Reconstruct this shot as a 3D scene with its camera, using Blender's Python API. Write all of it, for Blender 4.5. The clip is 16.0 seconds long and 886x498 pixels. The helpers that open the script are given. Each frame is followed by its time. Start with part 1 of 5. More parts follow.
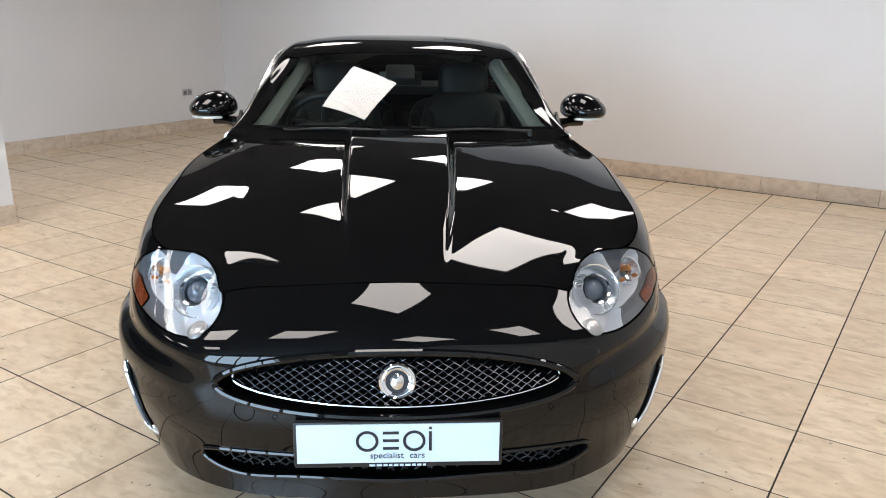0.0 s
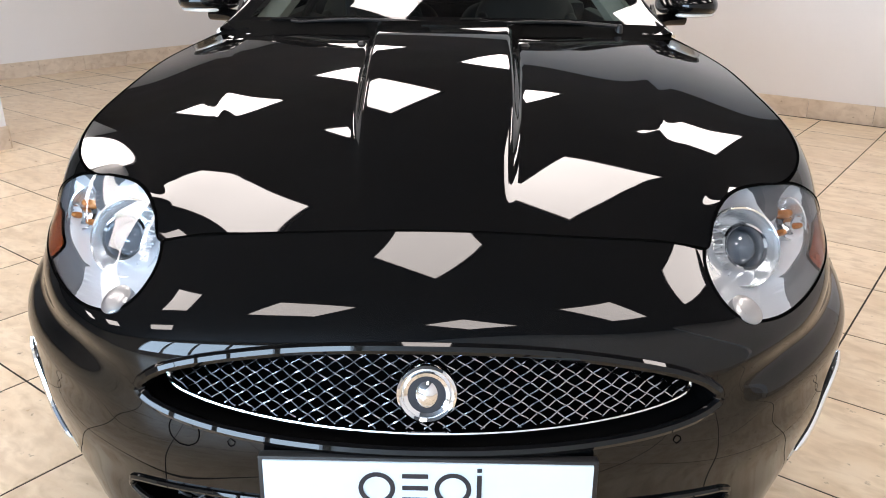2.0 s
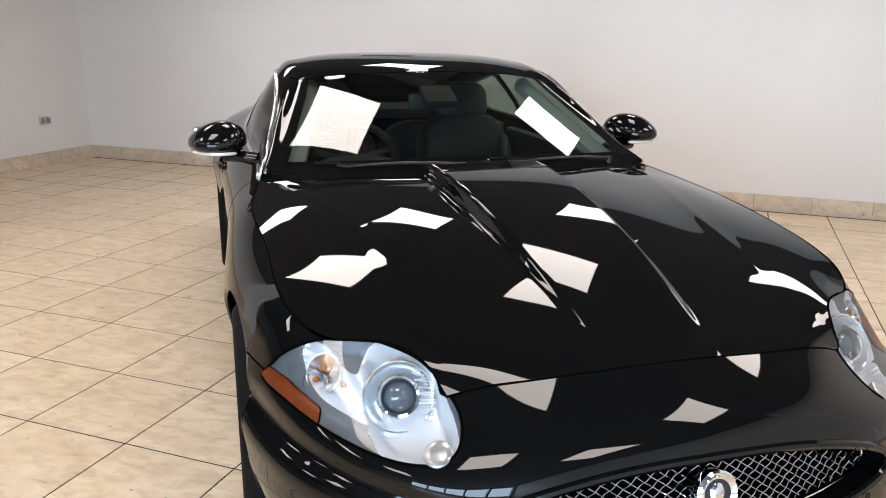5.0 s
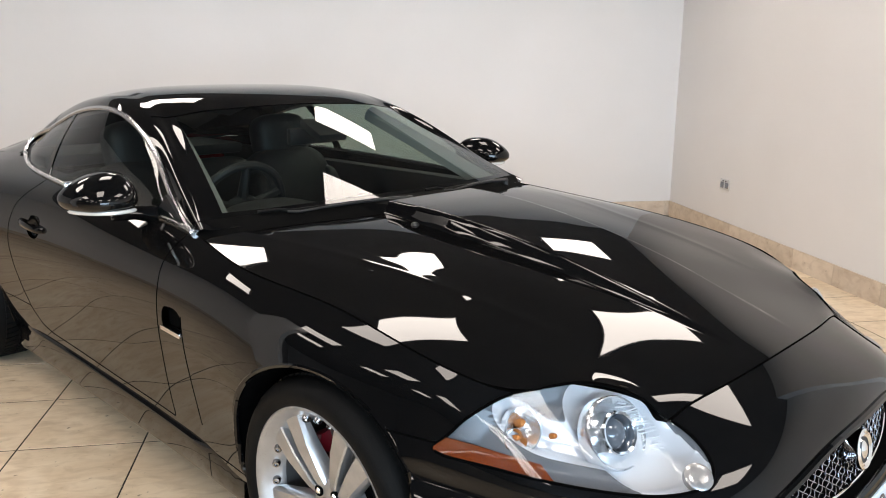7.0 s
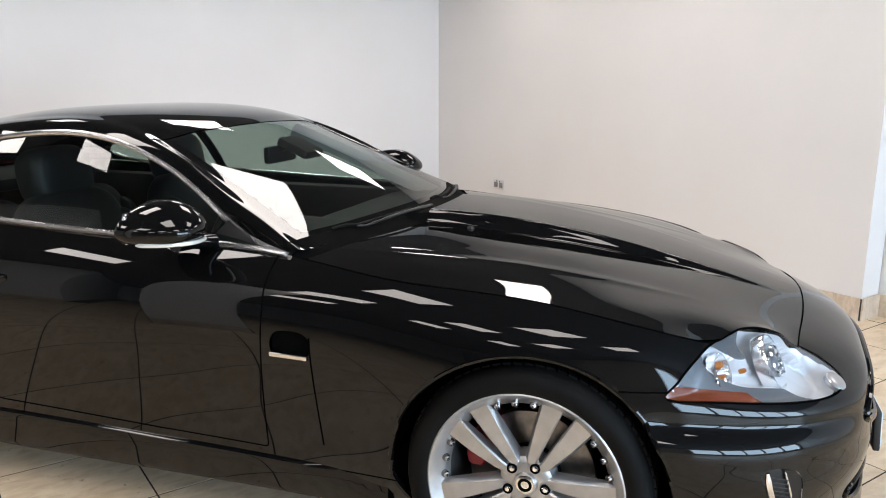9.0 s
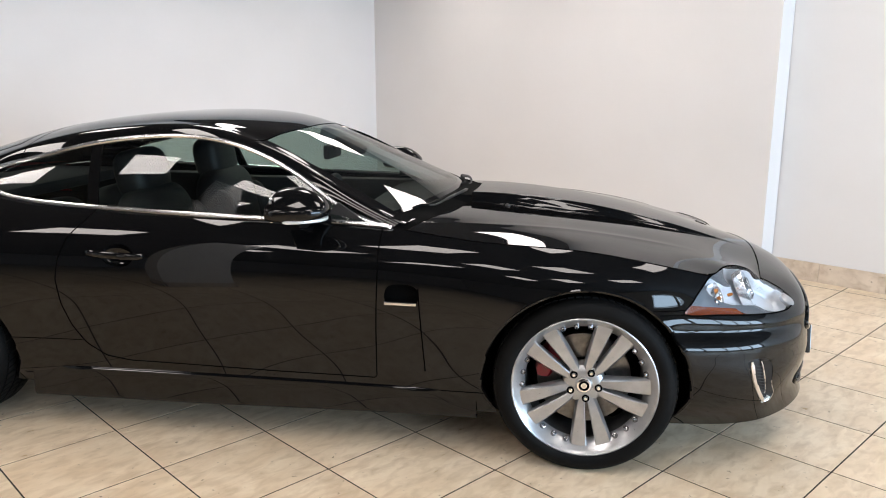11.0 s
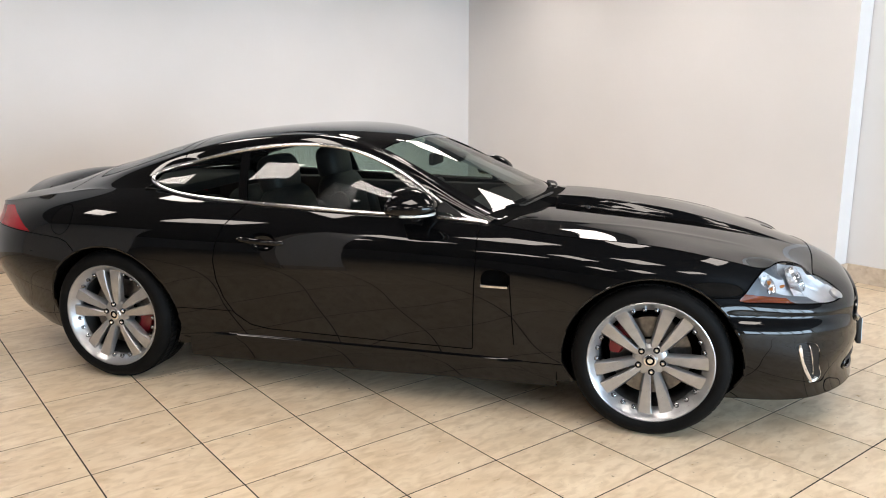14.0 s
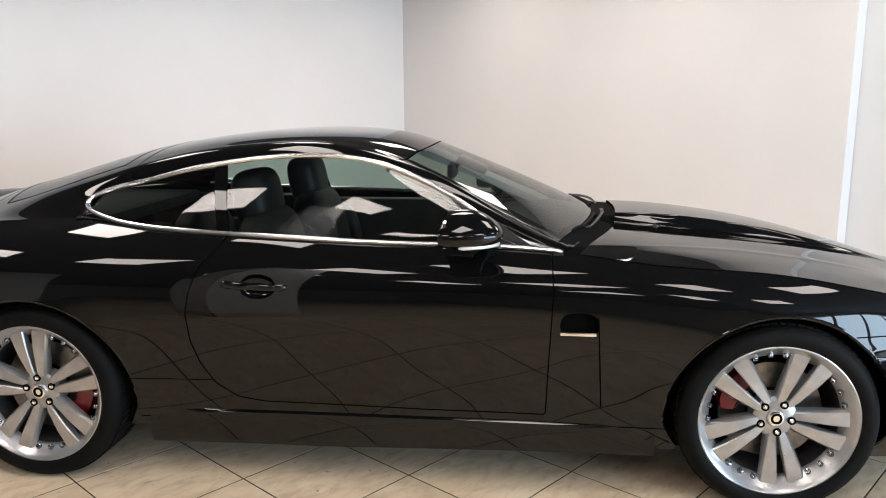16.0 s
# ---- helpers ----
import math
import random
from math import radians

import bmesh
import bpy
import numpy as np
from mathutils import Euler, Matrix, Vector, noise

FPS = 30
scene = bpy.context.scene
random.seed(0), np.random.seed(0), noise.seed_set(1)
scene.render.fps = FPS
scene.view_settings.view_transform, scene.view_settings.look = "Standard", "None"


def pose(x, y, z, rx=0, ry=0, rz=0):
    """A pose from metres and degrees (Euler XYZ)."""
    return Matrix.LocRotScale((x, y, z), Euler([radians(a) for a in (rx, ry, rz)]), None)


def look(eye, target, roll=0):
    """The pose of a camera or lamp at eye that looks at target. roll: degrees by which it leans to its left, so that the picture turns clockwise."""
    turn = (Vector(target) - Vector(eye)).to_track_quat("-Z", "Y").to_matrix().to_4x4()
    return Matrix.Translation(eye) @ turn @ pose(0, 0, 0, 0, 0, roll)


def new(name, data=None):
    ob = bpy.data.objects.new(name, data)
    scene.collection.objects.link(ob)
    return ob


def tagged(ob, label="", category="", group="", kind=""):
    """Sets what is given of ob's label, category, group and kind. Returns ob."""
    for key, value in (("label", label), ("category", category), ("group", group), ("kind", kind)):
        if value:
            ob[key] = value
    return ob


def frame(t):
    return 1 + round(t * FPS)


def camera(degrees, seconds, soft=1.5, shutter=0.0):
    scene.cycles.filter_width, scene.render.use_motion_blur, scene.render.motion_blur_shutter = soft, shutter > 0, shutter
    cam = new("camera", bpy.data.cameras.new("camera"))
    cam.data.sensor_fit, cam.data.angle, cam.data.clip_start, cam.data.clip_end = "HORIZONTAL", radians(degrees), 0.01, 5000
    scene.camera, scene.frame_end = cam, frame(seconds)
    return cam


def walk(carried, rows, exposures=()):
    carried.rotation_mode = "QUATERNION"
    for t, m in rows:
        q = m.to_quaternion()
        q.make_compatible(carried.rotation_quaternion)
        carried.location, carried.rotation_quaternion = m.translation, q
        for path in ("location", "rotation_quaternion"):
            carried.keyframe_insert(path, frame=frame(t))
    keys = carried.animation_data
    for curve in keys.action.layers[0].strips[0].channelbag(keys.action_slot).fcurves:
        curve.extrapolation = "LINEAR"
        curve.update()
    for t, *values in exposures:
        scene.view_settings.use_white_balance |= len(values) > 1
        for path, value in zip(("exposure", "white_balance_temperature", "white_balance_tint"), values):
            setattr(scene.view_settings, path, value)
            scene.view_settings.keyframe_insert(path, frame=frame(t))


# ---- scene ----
cam = camera(59.7, 16.0, 1.0)
PATH = [
    (0, (0.029, -1.76, 1.432), (0.127, 0.149, 0.850), 0.7),
    (0.5, (-0.019, -1.504, 1.411), (0.062, 0.406, 0.831), 0.8),
    (1, (-0.001, -1.208, 1.341), (0.047, 0.695, 0.732), 0.8),
    (1.5, (0.028, -1.062, 1.241), (0.03, 0.826, 0.588), 0.6),
    (2, (0.045, -1.006, 1.184), (0.02, 0.827, 0.463), 0.6),
    (2.5, (0.042, -1.069, 1.198), (0.004, 0.774, 0.428), 0.6),
    (3, (0.033, -1.198, 1.335), (0.017, 0.641, 0.557), 0.6),
    (3.5, (-0.101, -1.446, 1.425), (-0.047, 0.413, 0.697), 0.7),
    (4, (-0.298, -1.454, 1.422), (-0.111, 0.43, 0.785), 1.0),
    (4.2, (-0.421, -1.396, 1.412), (-0.172, 0.495, 0.818), 1.0),
    (6.3, (-1.575, -0.738, 1.398), (-0.482, 0.872, 0.937), -0.1),
    (6.5, (-1.671, -0.674, 1.398), (-0.492, 0.874, 0.935), 0.0),
    (7, (-1.848, -0.432, 1.399), (-0.467, 0.939, 0.937), 0.2),
    (7.5, (-2.094, -0.199, 1.425), (-0.536, 0.968, 0.967), 0.3),
    (8, (-2.343, -0.026, 1.43), (-0.64, 0.923, 0.984), 0.3),
    (8.5, (-2.531, 0.279, 1.431), (-0.734, 1.041, 0.994), 0.3),
    (9, (-2.73, 0.548, 1.414), (-0.881, 1.178, 0.985), 0.1),
    (9.2, (-2.851, 0.641, 1.439), (-0.981, 1.207, 1.011), 0.2),
    (11.3, (-3.75, 1.033, 1.476), (-1.823, 1.345, 1.041), 0.1),
    (11.5, (-3.853, 1.014, 1.483), (-1.926, 1.325, 1.048), 0.3),
    (12, (-4.13, 0.953, 1.515), (-2.215, 1.318, 1.069), 0.1),
    (12.5, (-4.354, 0.96, 1.537), (-2.454, 1.394, 1.09), 0.2),
    (13, (-4.408, 0.953, 1.528), (-2.526, 1.472, 1.091), 0.1),
    (13.5, (-4.339, 0.955, 1.522), (-2.465, 1.504, 1.093), 0.1),
    (14, (-4.179, 0.952, 1.519), (-2.296, 1.484, 1.106), -0.1),
    (14.5, (-4.033, 1.126, 1.501), (-2.122, 1.558, 1.102), 0.0),
    (15, (-3.924, 1.377, 1.459), (-1.984, 1.688, 1.088), 0.2),
    (15.5, (-3.705, 1.625, 1.447), (-1.755, 1.852, 1.067), 0.1),
    (16, (-3.497, 1.815, 1.447), (-1.548, 2.04, 1.062), -0.3),
]
walk(cam, [(t, look(eye, target, roll)) for t, eye, target, roll in PATH],
     [(0, -0.02, 6500, 12), (1, 0.12, 6650, 14), (2, 0.24, 6650, 15), (3, 0.20, 6550, 14), (4, 0.14, 6550, 13), (6.5, 0.08, 6950, 13), (8.5, 0.10, 6550, 12), (9, 0.10, 6550, 12), (11.5, 0.16, 6600, 13), (13, 0.14, 6850, 13), (14, 0.14, 6850, 13), (15.5, 0.19, 6750, 13), (16, 0.21, 6750, 13)])

# ---------------------------------------------------------------- light
world = bpy.data.worlds.new("world")
world.use_nodes = True
scene.world = world
wn = world.node_tree.nodes
bg = wn["Background"]
bg.inputs[0].default_value = (0.62, 0.78, 1.0, 1)
bg.inputs[1].default_value = 2.0

# ---------------------------------------------------------------- materials


def mat(name, color=(0.5, 0.5, 0.5), rough=0.5, metal=0.0, coat=0.0, emit=None, power=0.0, ior=1.5, alpha=1.0, transmit=0.0):
    m = bpy.data.materials.new(name)
    m.use_nodes = True
    b = m.node_tree.nodes["Principled BSDF"]
    b.inputs["Base Color"].default_value = (*color, 1)
    b.inputs["Roughness"].default_value = rough
    b.inputs["Metallic"].default_value = metal
    b.inputs["IOR"].default_value = ior
    b.inputs["Coat Weight"].default_value = coat
    b.inputs["Coat Roughness"].default_value = 0.02
    b.inputs["Transmission Weight"].default_value = transmit
    if emit:
        b.inputs["Emission Color"].default_value = (*emit, 1)
        b.inputs["Emission Strength"].default_value = power
    return m


def tint(m, low, high, scale=6.0, detail=6.0, bump=0.0, bump_scale=60.0, rough=None, stretch=(1, 1, 1), space="Object"):
    """Adds two-scale colour variation, an optional roughness range and fine relief to a material."""
    nt = m.node_tree
    b = nt.nodes["Principled BSDF"]
    co = nt.nodes.new("ShaderNodeTexCoord")
    mp = nt.nodes.new("ShaderNodeMapping")
    mp.inputs["Scale"].default_value = stretch
    nt.links.new(co.outputs[space], mp.inputs["Vector"])
    n1 = nt.nodes.new("ShaderNodeTexNoise")
    n1.inputs["Scale"].default_value, n1.inputs["Detail"].default_value = scale, detail
    nt.links.new(mp.outputs[0], n1.inputs["Vector"])
    r = nt.nodes.new("ShaderNodeValToRGB")
    r.color_ramp.elements[0].position, r.color_ramp.elements[1].position = 0.3, 0.7
    r.color_ramp.elements[0].color, r.color_ramp.elements[1].color = (*low, 1), (*high, 1)
    nt.links.new(n1.outputs["Fac"], r.inputs["Fac"])
    nt.links.new(r.outputs["Color"], b.inputs["Base Color"])
    n2 = nt.nodes.new("ShaderNodeTexNoise")
    n2.inputs["Scale"].default_value, n2.inputs["Detail"].default_value = bump_scale, 4.0
    nt.links.new(mp.outputs[0], n2.inputs["Vector"])
    if rough:
        mr = nt.nodes.new("ShaderNodeMapRange")
        mr.inputs["To Min"].default_value, mr.inputs["To Max"].default_value = rough
        nt.links.new(n2.outputs["Fac"], mr.inputs["Value"])
        nt.links.new(mr.outputs[0], b.inputs["Roughness"])
    if bump:
        bp = nt.nodes.new("ShaderNodeBump")
        bp.inputs["Strength"].default_value, bp.inputs["Distance"].default_value = bump, 0.002
        nt.links.new(n2.outputs["Fac"], bp.inputs["Height"])
        nt.links.new(bp.outputs[0], b.inputs["Normal"])
    return m


PAINT = mat("black_paint", (0.003, 0.003, 0.0032), 0.5, 0.0, coat=1.0)
PAINT.node_tree.nodes["Principled BSDF"].inputs["Specular IOR Level"].default_value = 0.0
PAINT.node_tree.nodes["Principled BSDF"].inputs["Coat IOR"].default_value = 1.41
# near-black for shade painted along panel gaps, and for the rubber lamp gasket
GAP = mat("gap_shade_and_gasket", (0.002, 0.002, 0.002), 0.9)
GAP.node_tree.nodes["Principled BSDF"].inputs["Specular IOR Level"].default_value = 0.0
LAMPWHITE = mat("lamp_silver", (0.73, 0.75, 0.79), 0.28, 0.35)
TRIM = tint(mat("black_trim", (0.012, 0.012, 0.013), 0.45), (0.010, 0.010, 0.011), (0.018, 0.018, 0.019), 30, bump=0.2, bump_scale=400, rough=(0.35, 0.55))
CHROME = mat("chrome", (0.86, 0.86, 0.87), 0.07, 1.0)
BRIGHT = mat("bright_trim", (0.86, 0.86, 0.87), 0.24, 1.0)
MESHCHROME = mat("mesh_chrome", (0.36, 0.36, 0.38), 0.14, 1.0)
DARKCHROME = mat("dark_chrome", (0.30, 0.30, 0.31), 0.16, 1.0)
SILVER = tint(mat("wheel_silver", (0.42, 0.42, 0.42), 0.3, 0.75, coat=0.4), (0.38, 0.38, 0.385), (0.46, 0.46, 0.465), 20, rough=(0.24, 0.36), bump_scale=300)
BARREL = tint(mat("rim_barrel", (0.10, 0.10, 0.10), 0.5, 0.6), (0.07, 0.07, 0.072), (0.12, 0.12, 0.12), 14, rough=(0.4, 0.6))
RUBBER = tint(mat("tyre_rubber", (0.010, 0.010, 0.010), 0.7), (0.0022, 0.0022, 0.0023), (0.0048, 0.0048, 0.0048), 12, bump=0.3, bump_scale=250, rough=(0.55, 0.8))
RUBBER.node_tree.nodes["Principled BSDF"].inputs["Specular IOR Level"].default_value = 0.12
RED = mat("caliper_red", (0.17, 0.0015, 0.009), 0.35, 0.0, coat=0.3)
STEEL = tint(mat("brake_steel", (0.32, 0.31, 0.30), 0.35, 1.0), (0.16, 0.155, 0.15), (0.27, 0.26, 0.25), 40, rough=(0.25, 0.45))
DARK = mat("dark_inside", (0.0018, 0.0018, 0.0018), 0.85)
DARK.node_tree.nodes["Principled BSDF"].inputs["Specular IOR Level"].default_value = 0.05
LEATHER = tint(mat("black_leather", (0.02, 0.02, 0.021), 0.5), (0.010, 0.010, 0.011), (0.019, 0.019, 0.020), 25, bump=0.4, bump_scale=500, rough=(0.4, 0.6))
PLATEWHITE = mat("plate_white", (0.68, 0.81, 0.93), 0.3)
PLATEDARK = mat("plate_letter", (0.02, 0.022, 0.03), 0.4)
AMBER = mat("amber_lens", (0.17, 0.032, 0.005), 0.25, coat=0.4)
REDLENS = mat("red_lens", (0.30, 0.004, 0.010), 0.15, coat=0.0)
REDLENS.node_tree.nodes["Principled BSDF"].inputs["Specular IOR Level"].default_value = 0.2
REFLECTOR = mat("lamp_reflector", (0.88, 0.90, 0.92), 0.20, 0.85)
LAMPGREY = mat("lamp_bezel", (0.12, 0.128, 0.142), 0.35, 0.2)
DARKGLASS = mat("projector_glass", (0.15, 0.17, 0.20), 0.06, 0.3, coat=1.0)
STRIP = mat("indicator_clear", (0.75, 0.75, 0.72), 0.15, 0.3, coat=1.0)
TRIMGREY = mat("pillar_grey", (0.22, 0.23, 0.215), 0.7)
BULB = mat("bulb_orange", (0.55, 0.20, 0.05), 0.15, 0.3)


def glass(name, color, rough=0.0, ior=1.45):
    m = bpy.data.materials.new(name)
    m.use_nodes = True
    nt = m.node_tree
    nt.nodes.clear()
    out = nt.nodes.new("ShaderNodeOutputMaterial")
    tr = nt.nodes.new("ShaderNodeBsdfTransparent")
    tr.inputs[0].default_value = (*color, 1)
    gl = nt.nodes.new("ShaderNodeBsdfGlossy")
    gl.inputs["Roughness"].default_value = rough
    fr = nt.nodes.new("ShaderNodeFresnel")
    fr.inputs[0].default_value = ior
    mx = nt.nodes.new("ShaderNodeMixShader")
    nt.links.new(fr.outputs[0], mx.inputs[0])
    nt.links.new(tr.outputs[0], mx.inputs[1])
    nt.links.new(gl.outputs[0], mx.inputs[2])
    nt.links.new(mx.outputs[0], out.inputs[0])
    return m


GLASS = glass("tinted_glass", (0.53, 0.62, 0.58), ior=1.6)
CLEAR = glass("lamp_glass", (0.95, 0.97, 0.98), ior=1.48)
WALL = tint(mat("white_wall", (0.80, 0.78, 0.76), 0.6), (0.695, 0.68, 0.67), (0.745, 0.73, 0.725), 0.8, bump=0.08, bump_scale=220, rough=(0.5, 0.65))
CEIL = tint(mat("ceiling_grey", (0.085, 0.09, 0.10), 0.8), (0.075, 0.079, 0.09), (0.098, 0.102, 0.115), 2.0, bump=0.1, bump_scale=150)
GROUT = tint(mat("dark_grout", (0.03, 0.025, 0.02), 0.9), (0.022, 0.017, 0.012), (0.048, 0.035, 0.023), 9)
PANEL = mat("light_panel", (0.9, 0.9, 0.9), 0.4, emit=(1.0, 0.945, 0.895), power=11.0)
PLASTICWHITE = mat("socket_steel", (0.62, 0.62, 0.62), 0.28, 0.9)


def tile_material(name, low, high, mottled):
    m = mat(name, low, 0.3)
    nt = m.node_tree
    b = nt.nodes["Principled BSDF"]
    geo = nt.nodes.new("ShaderNodeTexCoord")
    info = nt.nodes.new("ShaderNodeObjectInfo")
    off = nt.nodes.new("ShaderNodeVectorMath")
    off.operation = "MULTIPLY_ADD"
    nt.links.new(info.outputs["Random"], off.inputs[0])
    off.inputs[1].default_value = (37.0, 19.0, 11.0)
    nt.links.new(geo.outputs["Object"], off.inputs[2])
    n1 = nt.nodes.new("ShaderNodeTexNoise")
    n1.inputs["Scale"].default_value, n1.inputs["Detail"].default_value, n1.inputs["Roughness"].default_value = 5.0, 8.0, 0.62
    n1.inputs["Distortion"].default_value = 0.6
    n2 = nt.nodes.new("ShaderNodeTexNoise")
    n2.inputs["Scale"].default_value, n2.inputs["Detail"].default_value = 16.0, 9.0
    n2.inputs["Distortion"].default_value = 0.5
    veins = nt.nodes.new("ShaderNodeMapping")
    veins.inputs["Scale"].default_value = (0.72, 1.5, 1.0)
    nt.links.new(off.outputs[0], veins.inputs["Vector"])
    for n in (n1, n2):
        nt.links.new(veins.outputs[0], n.inputs["Vector"])
    r1 = nt.nodes.new("ShaderNodeValToRGB")
    r1.color_ramp.elements[0].position, r1.color_ramp.elements[1].position = 0.35, 0.65
    r1.color_ramp.elements[0].color, r1.color_ramp.elements[1].color = (*low, 1), (*high, 1)
    nt.links.new(n1.outputs["Fac"], r1.inputs["Fac"])
    r2 = nt.nodes.new("ShaderNodeValToRGB")
    r2.color_ramp.elements[0].position, r2.color_ramp.elements[1].position = 0.25, 0.56
    nt.links.new(n2.outputs["Fac"], r2.inputs["Fac"])
    mix = nt.nodes.new("ShaderNodeMix")
    mix.data_type = "RGBA"
    nt.links.new(r2.outputs["Color"], mix.inputs["Factor"])
    mix.inputs[6].default_value = (*mottled, 1)
    nt.links.new(r1.outputs["Color"], mix.inputs[7])
    # small dark pits
    n3 = nt.nodes.new("ShaderNodeTexNoise")
    n3.inputs["Scale"].default_value, n3.inputs["Detail"].default_value = 34.0, 4.0
    nt.links.new(off.outputs[0], n3.inputs["Vector"])
    r3 = nt.nodes.new("ShaderNodeValToRGB")
    r3.color_ramp.elements[0].position, r3.color_ramp.elements[1].position = 0.235, 0.32
    nt.links.new(n3.outputs["Fac"], r3.inputs["Fac"])
    pits = nt.nodes.new("ShaderNodeMix")
    pits.data_type = "RGBA"
    nt.links.new(r3.outputs["Color"], pits.inputs["Factor"])
    pits.inputs[6].default_value = (mottled[0] * .5, mottled[1] * .5, mottled[2] * .5, 1)
    nt.links.new(mix.outputs[2], pits.inputs[7])
    hv = nt.nodes.new("ShaderNodeHueSaturation")
    mr = nt.nodes.new("ShaderNodeMapRange")
    mr.inputs["To Min"].default_value, mr.inputs["To Max"].default_value = 0.94, 1.05
    nt.links.new(info.outputs["Random"], mr.inputs["Value"])
    nt.links.new(mr.outputs[0], hv.inputs["Value"])
    nt.links.new(pits.outputs[2], hv.inputs["Color"])
    nt.links.new(hv.outputs["Color"], b.inputs["Base Color"])
    mr2 = nt.nodes.new("ShaderNodeMapRange")
    mr2.inputs["To Min"].default_value, mr2.inputs["To Max"].default_value = 0.22, 0.42
    nt.links.new(n2.outputs["Fac"], mr2.inputs["Value"])
    nt.links.new(mr2.outputs[0], b.inputs["Roughness"])
    bp = nt.nodes.new("ShaderNodeBump")
    bp.inputs["Strength"].default_value, bp.inputs["Distance"].default_value = 0.12, 0.002
    nt.links.new(n2.outputs["Fac"], bp.inputs["Height"])
    nt.links.new(bp.outputs[0], b.inputs["Normal"])
    return m


TILE = tile_material("beige_tile", (0.69, 0.535, 0.365), (0.80, 0.665, 0.495), (0.57, 0.425, 0.275))
SKIRT = tile_material("skirting_tile", (0.56, 0.46, 0.36), (0.66, 0.56, 0.45), (0.46, 0.36, 0.27))

# ---------------------------------------------------------------- mesh helpers


def finish(name, bm, material, parent=None, label="", smooth=False):
    me = bpy.data.meshes.new(name)
    bm.normal_update()
    bm.to_mesh(me)
    bm.free()
    me.materials.append(material)
    if smooth:
        me.polygons.foreach_set("use_smooth", [True] * len(me.polygons))
        me.set_sharp_from_angle(angle=radians(35))
    ob = new(name, me)
    if parent:
        ob.parent = parent
    if label:
        tagged(ob, label)
    return ob


def part(name, bm, material, parent, label="", smooth=True):
    return finish(name, bm, material, parent, label, smooth)


def add_box(bm, x0, x1, y0, y1, z0, z1, bevel=0.0, m=None):
    made = bmesh.ops.create_cube(bm, size=1.0)["verts"]
    for v in made:
        v.co = Vector(((x0 + x1) / 2 + v.co.x * (x1 - x0), (y0 + y1) / 2 + v.co.y * (y1 - y0), (z0 + z1) / 2 + v.co.z * (z1 - z0)))
    if bevel:
        edges = {e for v in made for e in v.link_edges}
        made = bmesh.ops.bevel(bm, geom=list(edges), offset=bevel, segments=2, affect="EDGES", profile=0.6)["verts"]
    if m is not None:
        bmesh.ops.transform(bm, matrix=m, verts=list({v for v in made}))
    return made


def add_tube(bm, points, radius, sides=8, closed=False, flat=1.0, up=(0, 0, 1)):
    """A round or flattened bar along a line of points; radius may be a list."""
    pts = [Vector(p) for p in points]
    n = len(pts)
    rings = []
    ref = Vector(up)
    for i, p in enumerate(pts):
        a, b = pts[(i - 1) % n if closed else max(i - 1, 0)], pts[(i + 1) % n if closed else min(i + 1, n - 1)]
        t = (b - a).normalized() if (b - a).length > 1e-9 else Vector((0, 0, 1))
        s = t.cross(ref)
        if s.length < 1e-3:
            s = t.cross(Vector((1, 0, 0)))
        s.normalize()
        w = s.cross(t).normalized()
        r = radius[i] if isinstance(radius, (list, tuple, np.ndarray)) else radius
        rings.append([bm.verts.new(p + (s * math.cos(2 * math.pi * k / sides) * flat + w * math.sin(2 * math.pi * k / sides)) * r) for k in range(sides)])
    for i in range(n if closed else n - 1):
        a, b = rings[i], rings[(i + 1) % n]
        for k in range(sides):
            bm.faces.new((a[k], a[(k + 1) % sides], b[(k + 1) % sides], b[k]))
    if not closed:
        bm.faces.new(rings[0][::-1])
        bm.faces.new(rings[-1])


def add_lathe(bm, profile, segments=64, m=None, closed=False):
    """Turns a profile of (radius, height) about the local z axis."""
    rings = []
    for r, h in profile:
        rings.append([bm.verts.new((r * math.cos(2 * math.pi * k / segments), r * math.sin(2 * math.pi * k / segments), h)) for k in range(segments)])
    for a, b in zip(rings, rings[1:] + ([rings[0]] if closed else [])):
        for k in range(segments):
            bm.faces.new((a[k], a[(k + 1) % segments], b[(k + 1) % segments], b[k]))
    if m is not None:
        bmesh.ops.transform(bm, matrix=m, verts=[v for r in rings for v in r])
    return rings


def spline(knots, values, at):
    """Natural cubic spline through values (n, d) at knots, read at the given places."""
    k, v = np.asarray(knots, float), np.asarray(values, float)
    n, h = len(k), np.diff(k)
    a = np.eye(n)
    b = np.zeros((n, v.shape[1]))
    for i in range(1, n - 1):
        a[i, i - 1 : i + 2] = h[i - 1], 2 * (h[i - 1] + h[i]), h[i]
        b[i] = 6 * ((v[i + 1] - v[i]) / h[i] - (v[i] - v[i - 1]) / h[i - 1])
    m2 = np.linalg.solve(a, b)
    at = np.asarray(at, float)
    j = np.clip(np.searchsorted(k, at) - 1, 0, n - 2)
    t0, t1, hh = (k[j + 1] - at)[:, None], (at - k[j])[:, None], h[j][:, None]
    return m2[j] * t0**3 / (6 * hh) + m2[j + 1] * t1**3 / (6 * hh) + (v[j] / hh - m2[j] * hh / 6) * t0 + (v[j + 1] / hh - m2[j + 1] * hh / 6) * t1


def knots_of(ctrl):
    """Mean chord-length knots of a control grid along its first axis."""
    d = np.linalg.norm(np.diff(ctrl, axis=0), axis=2).mean(1)
    return np.r_[0, np.cumsum(np.maximum(d, 1e-4))]


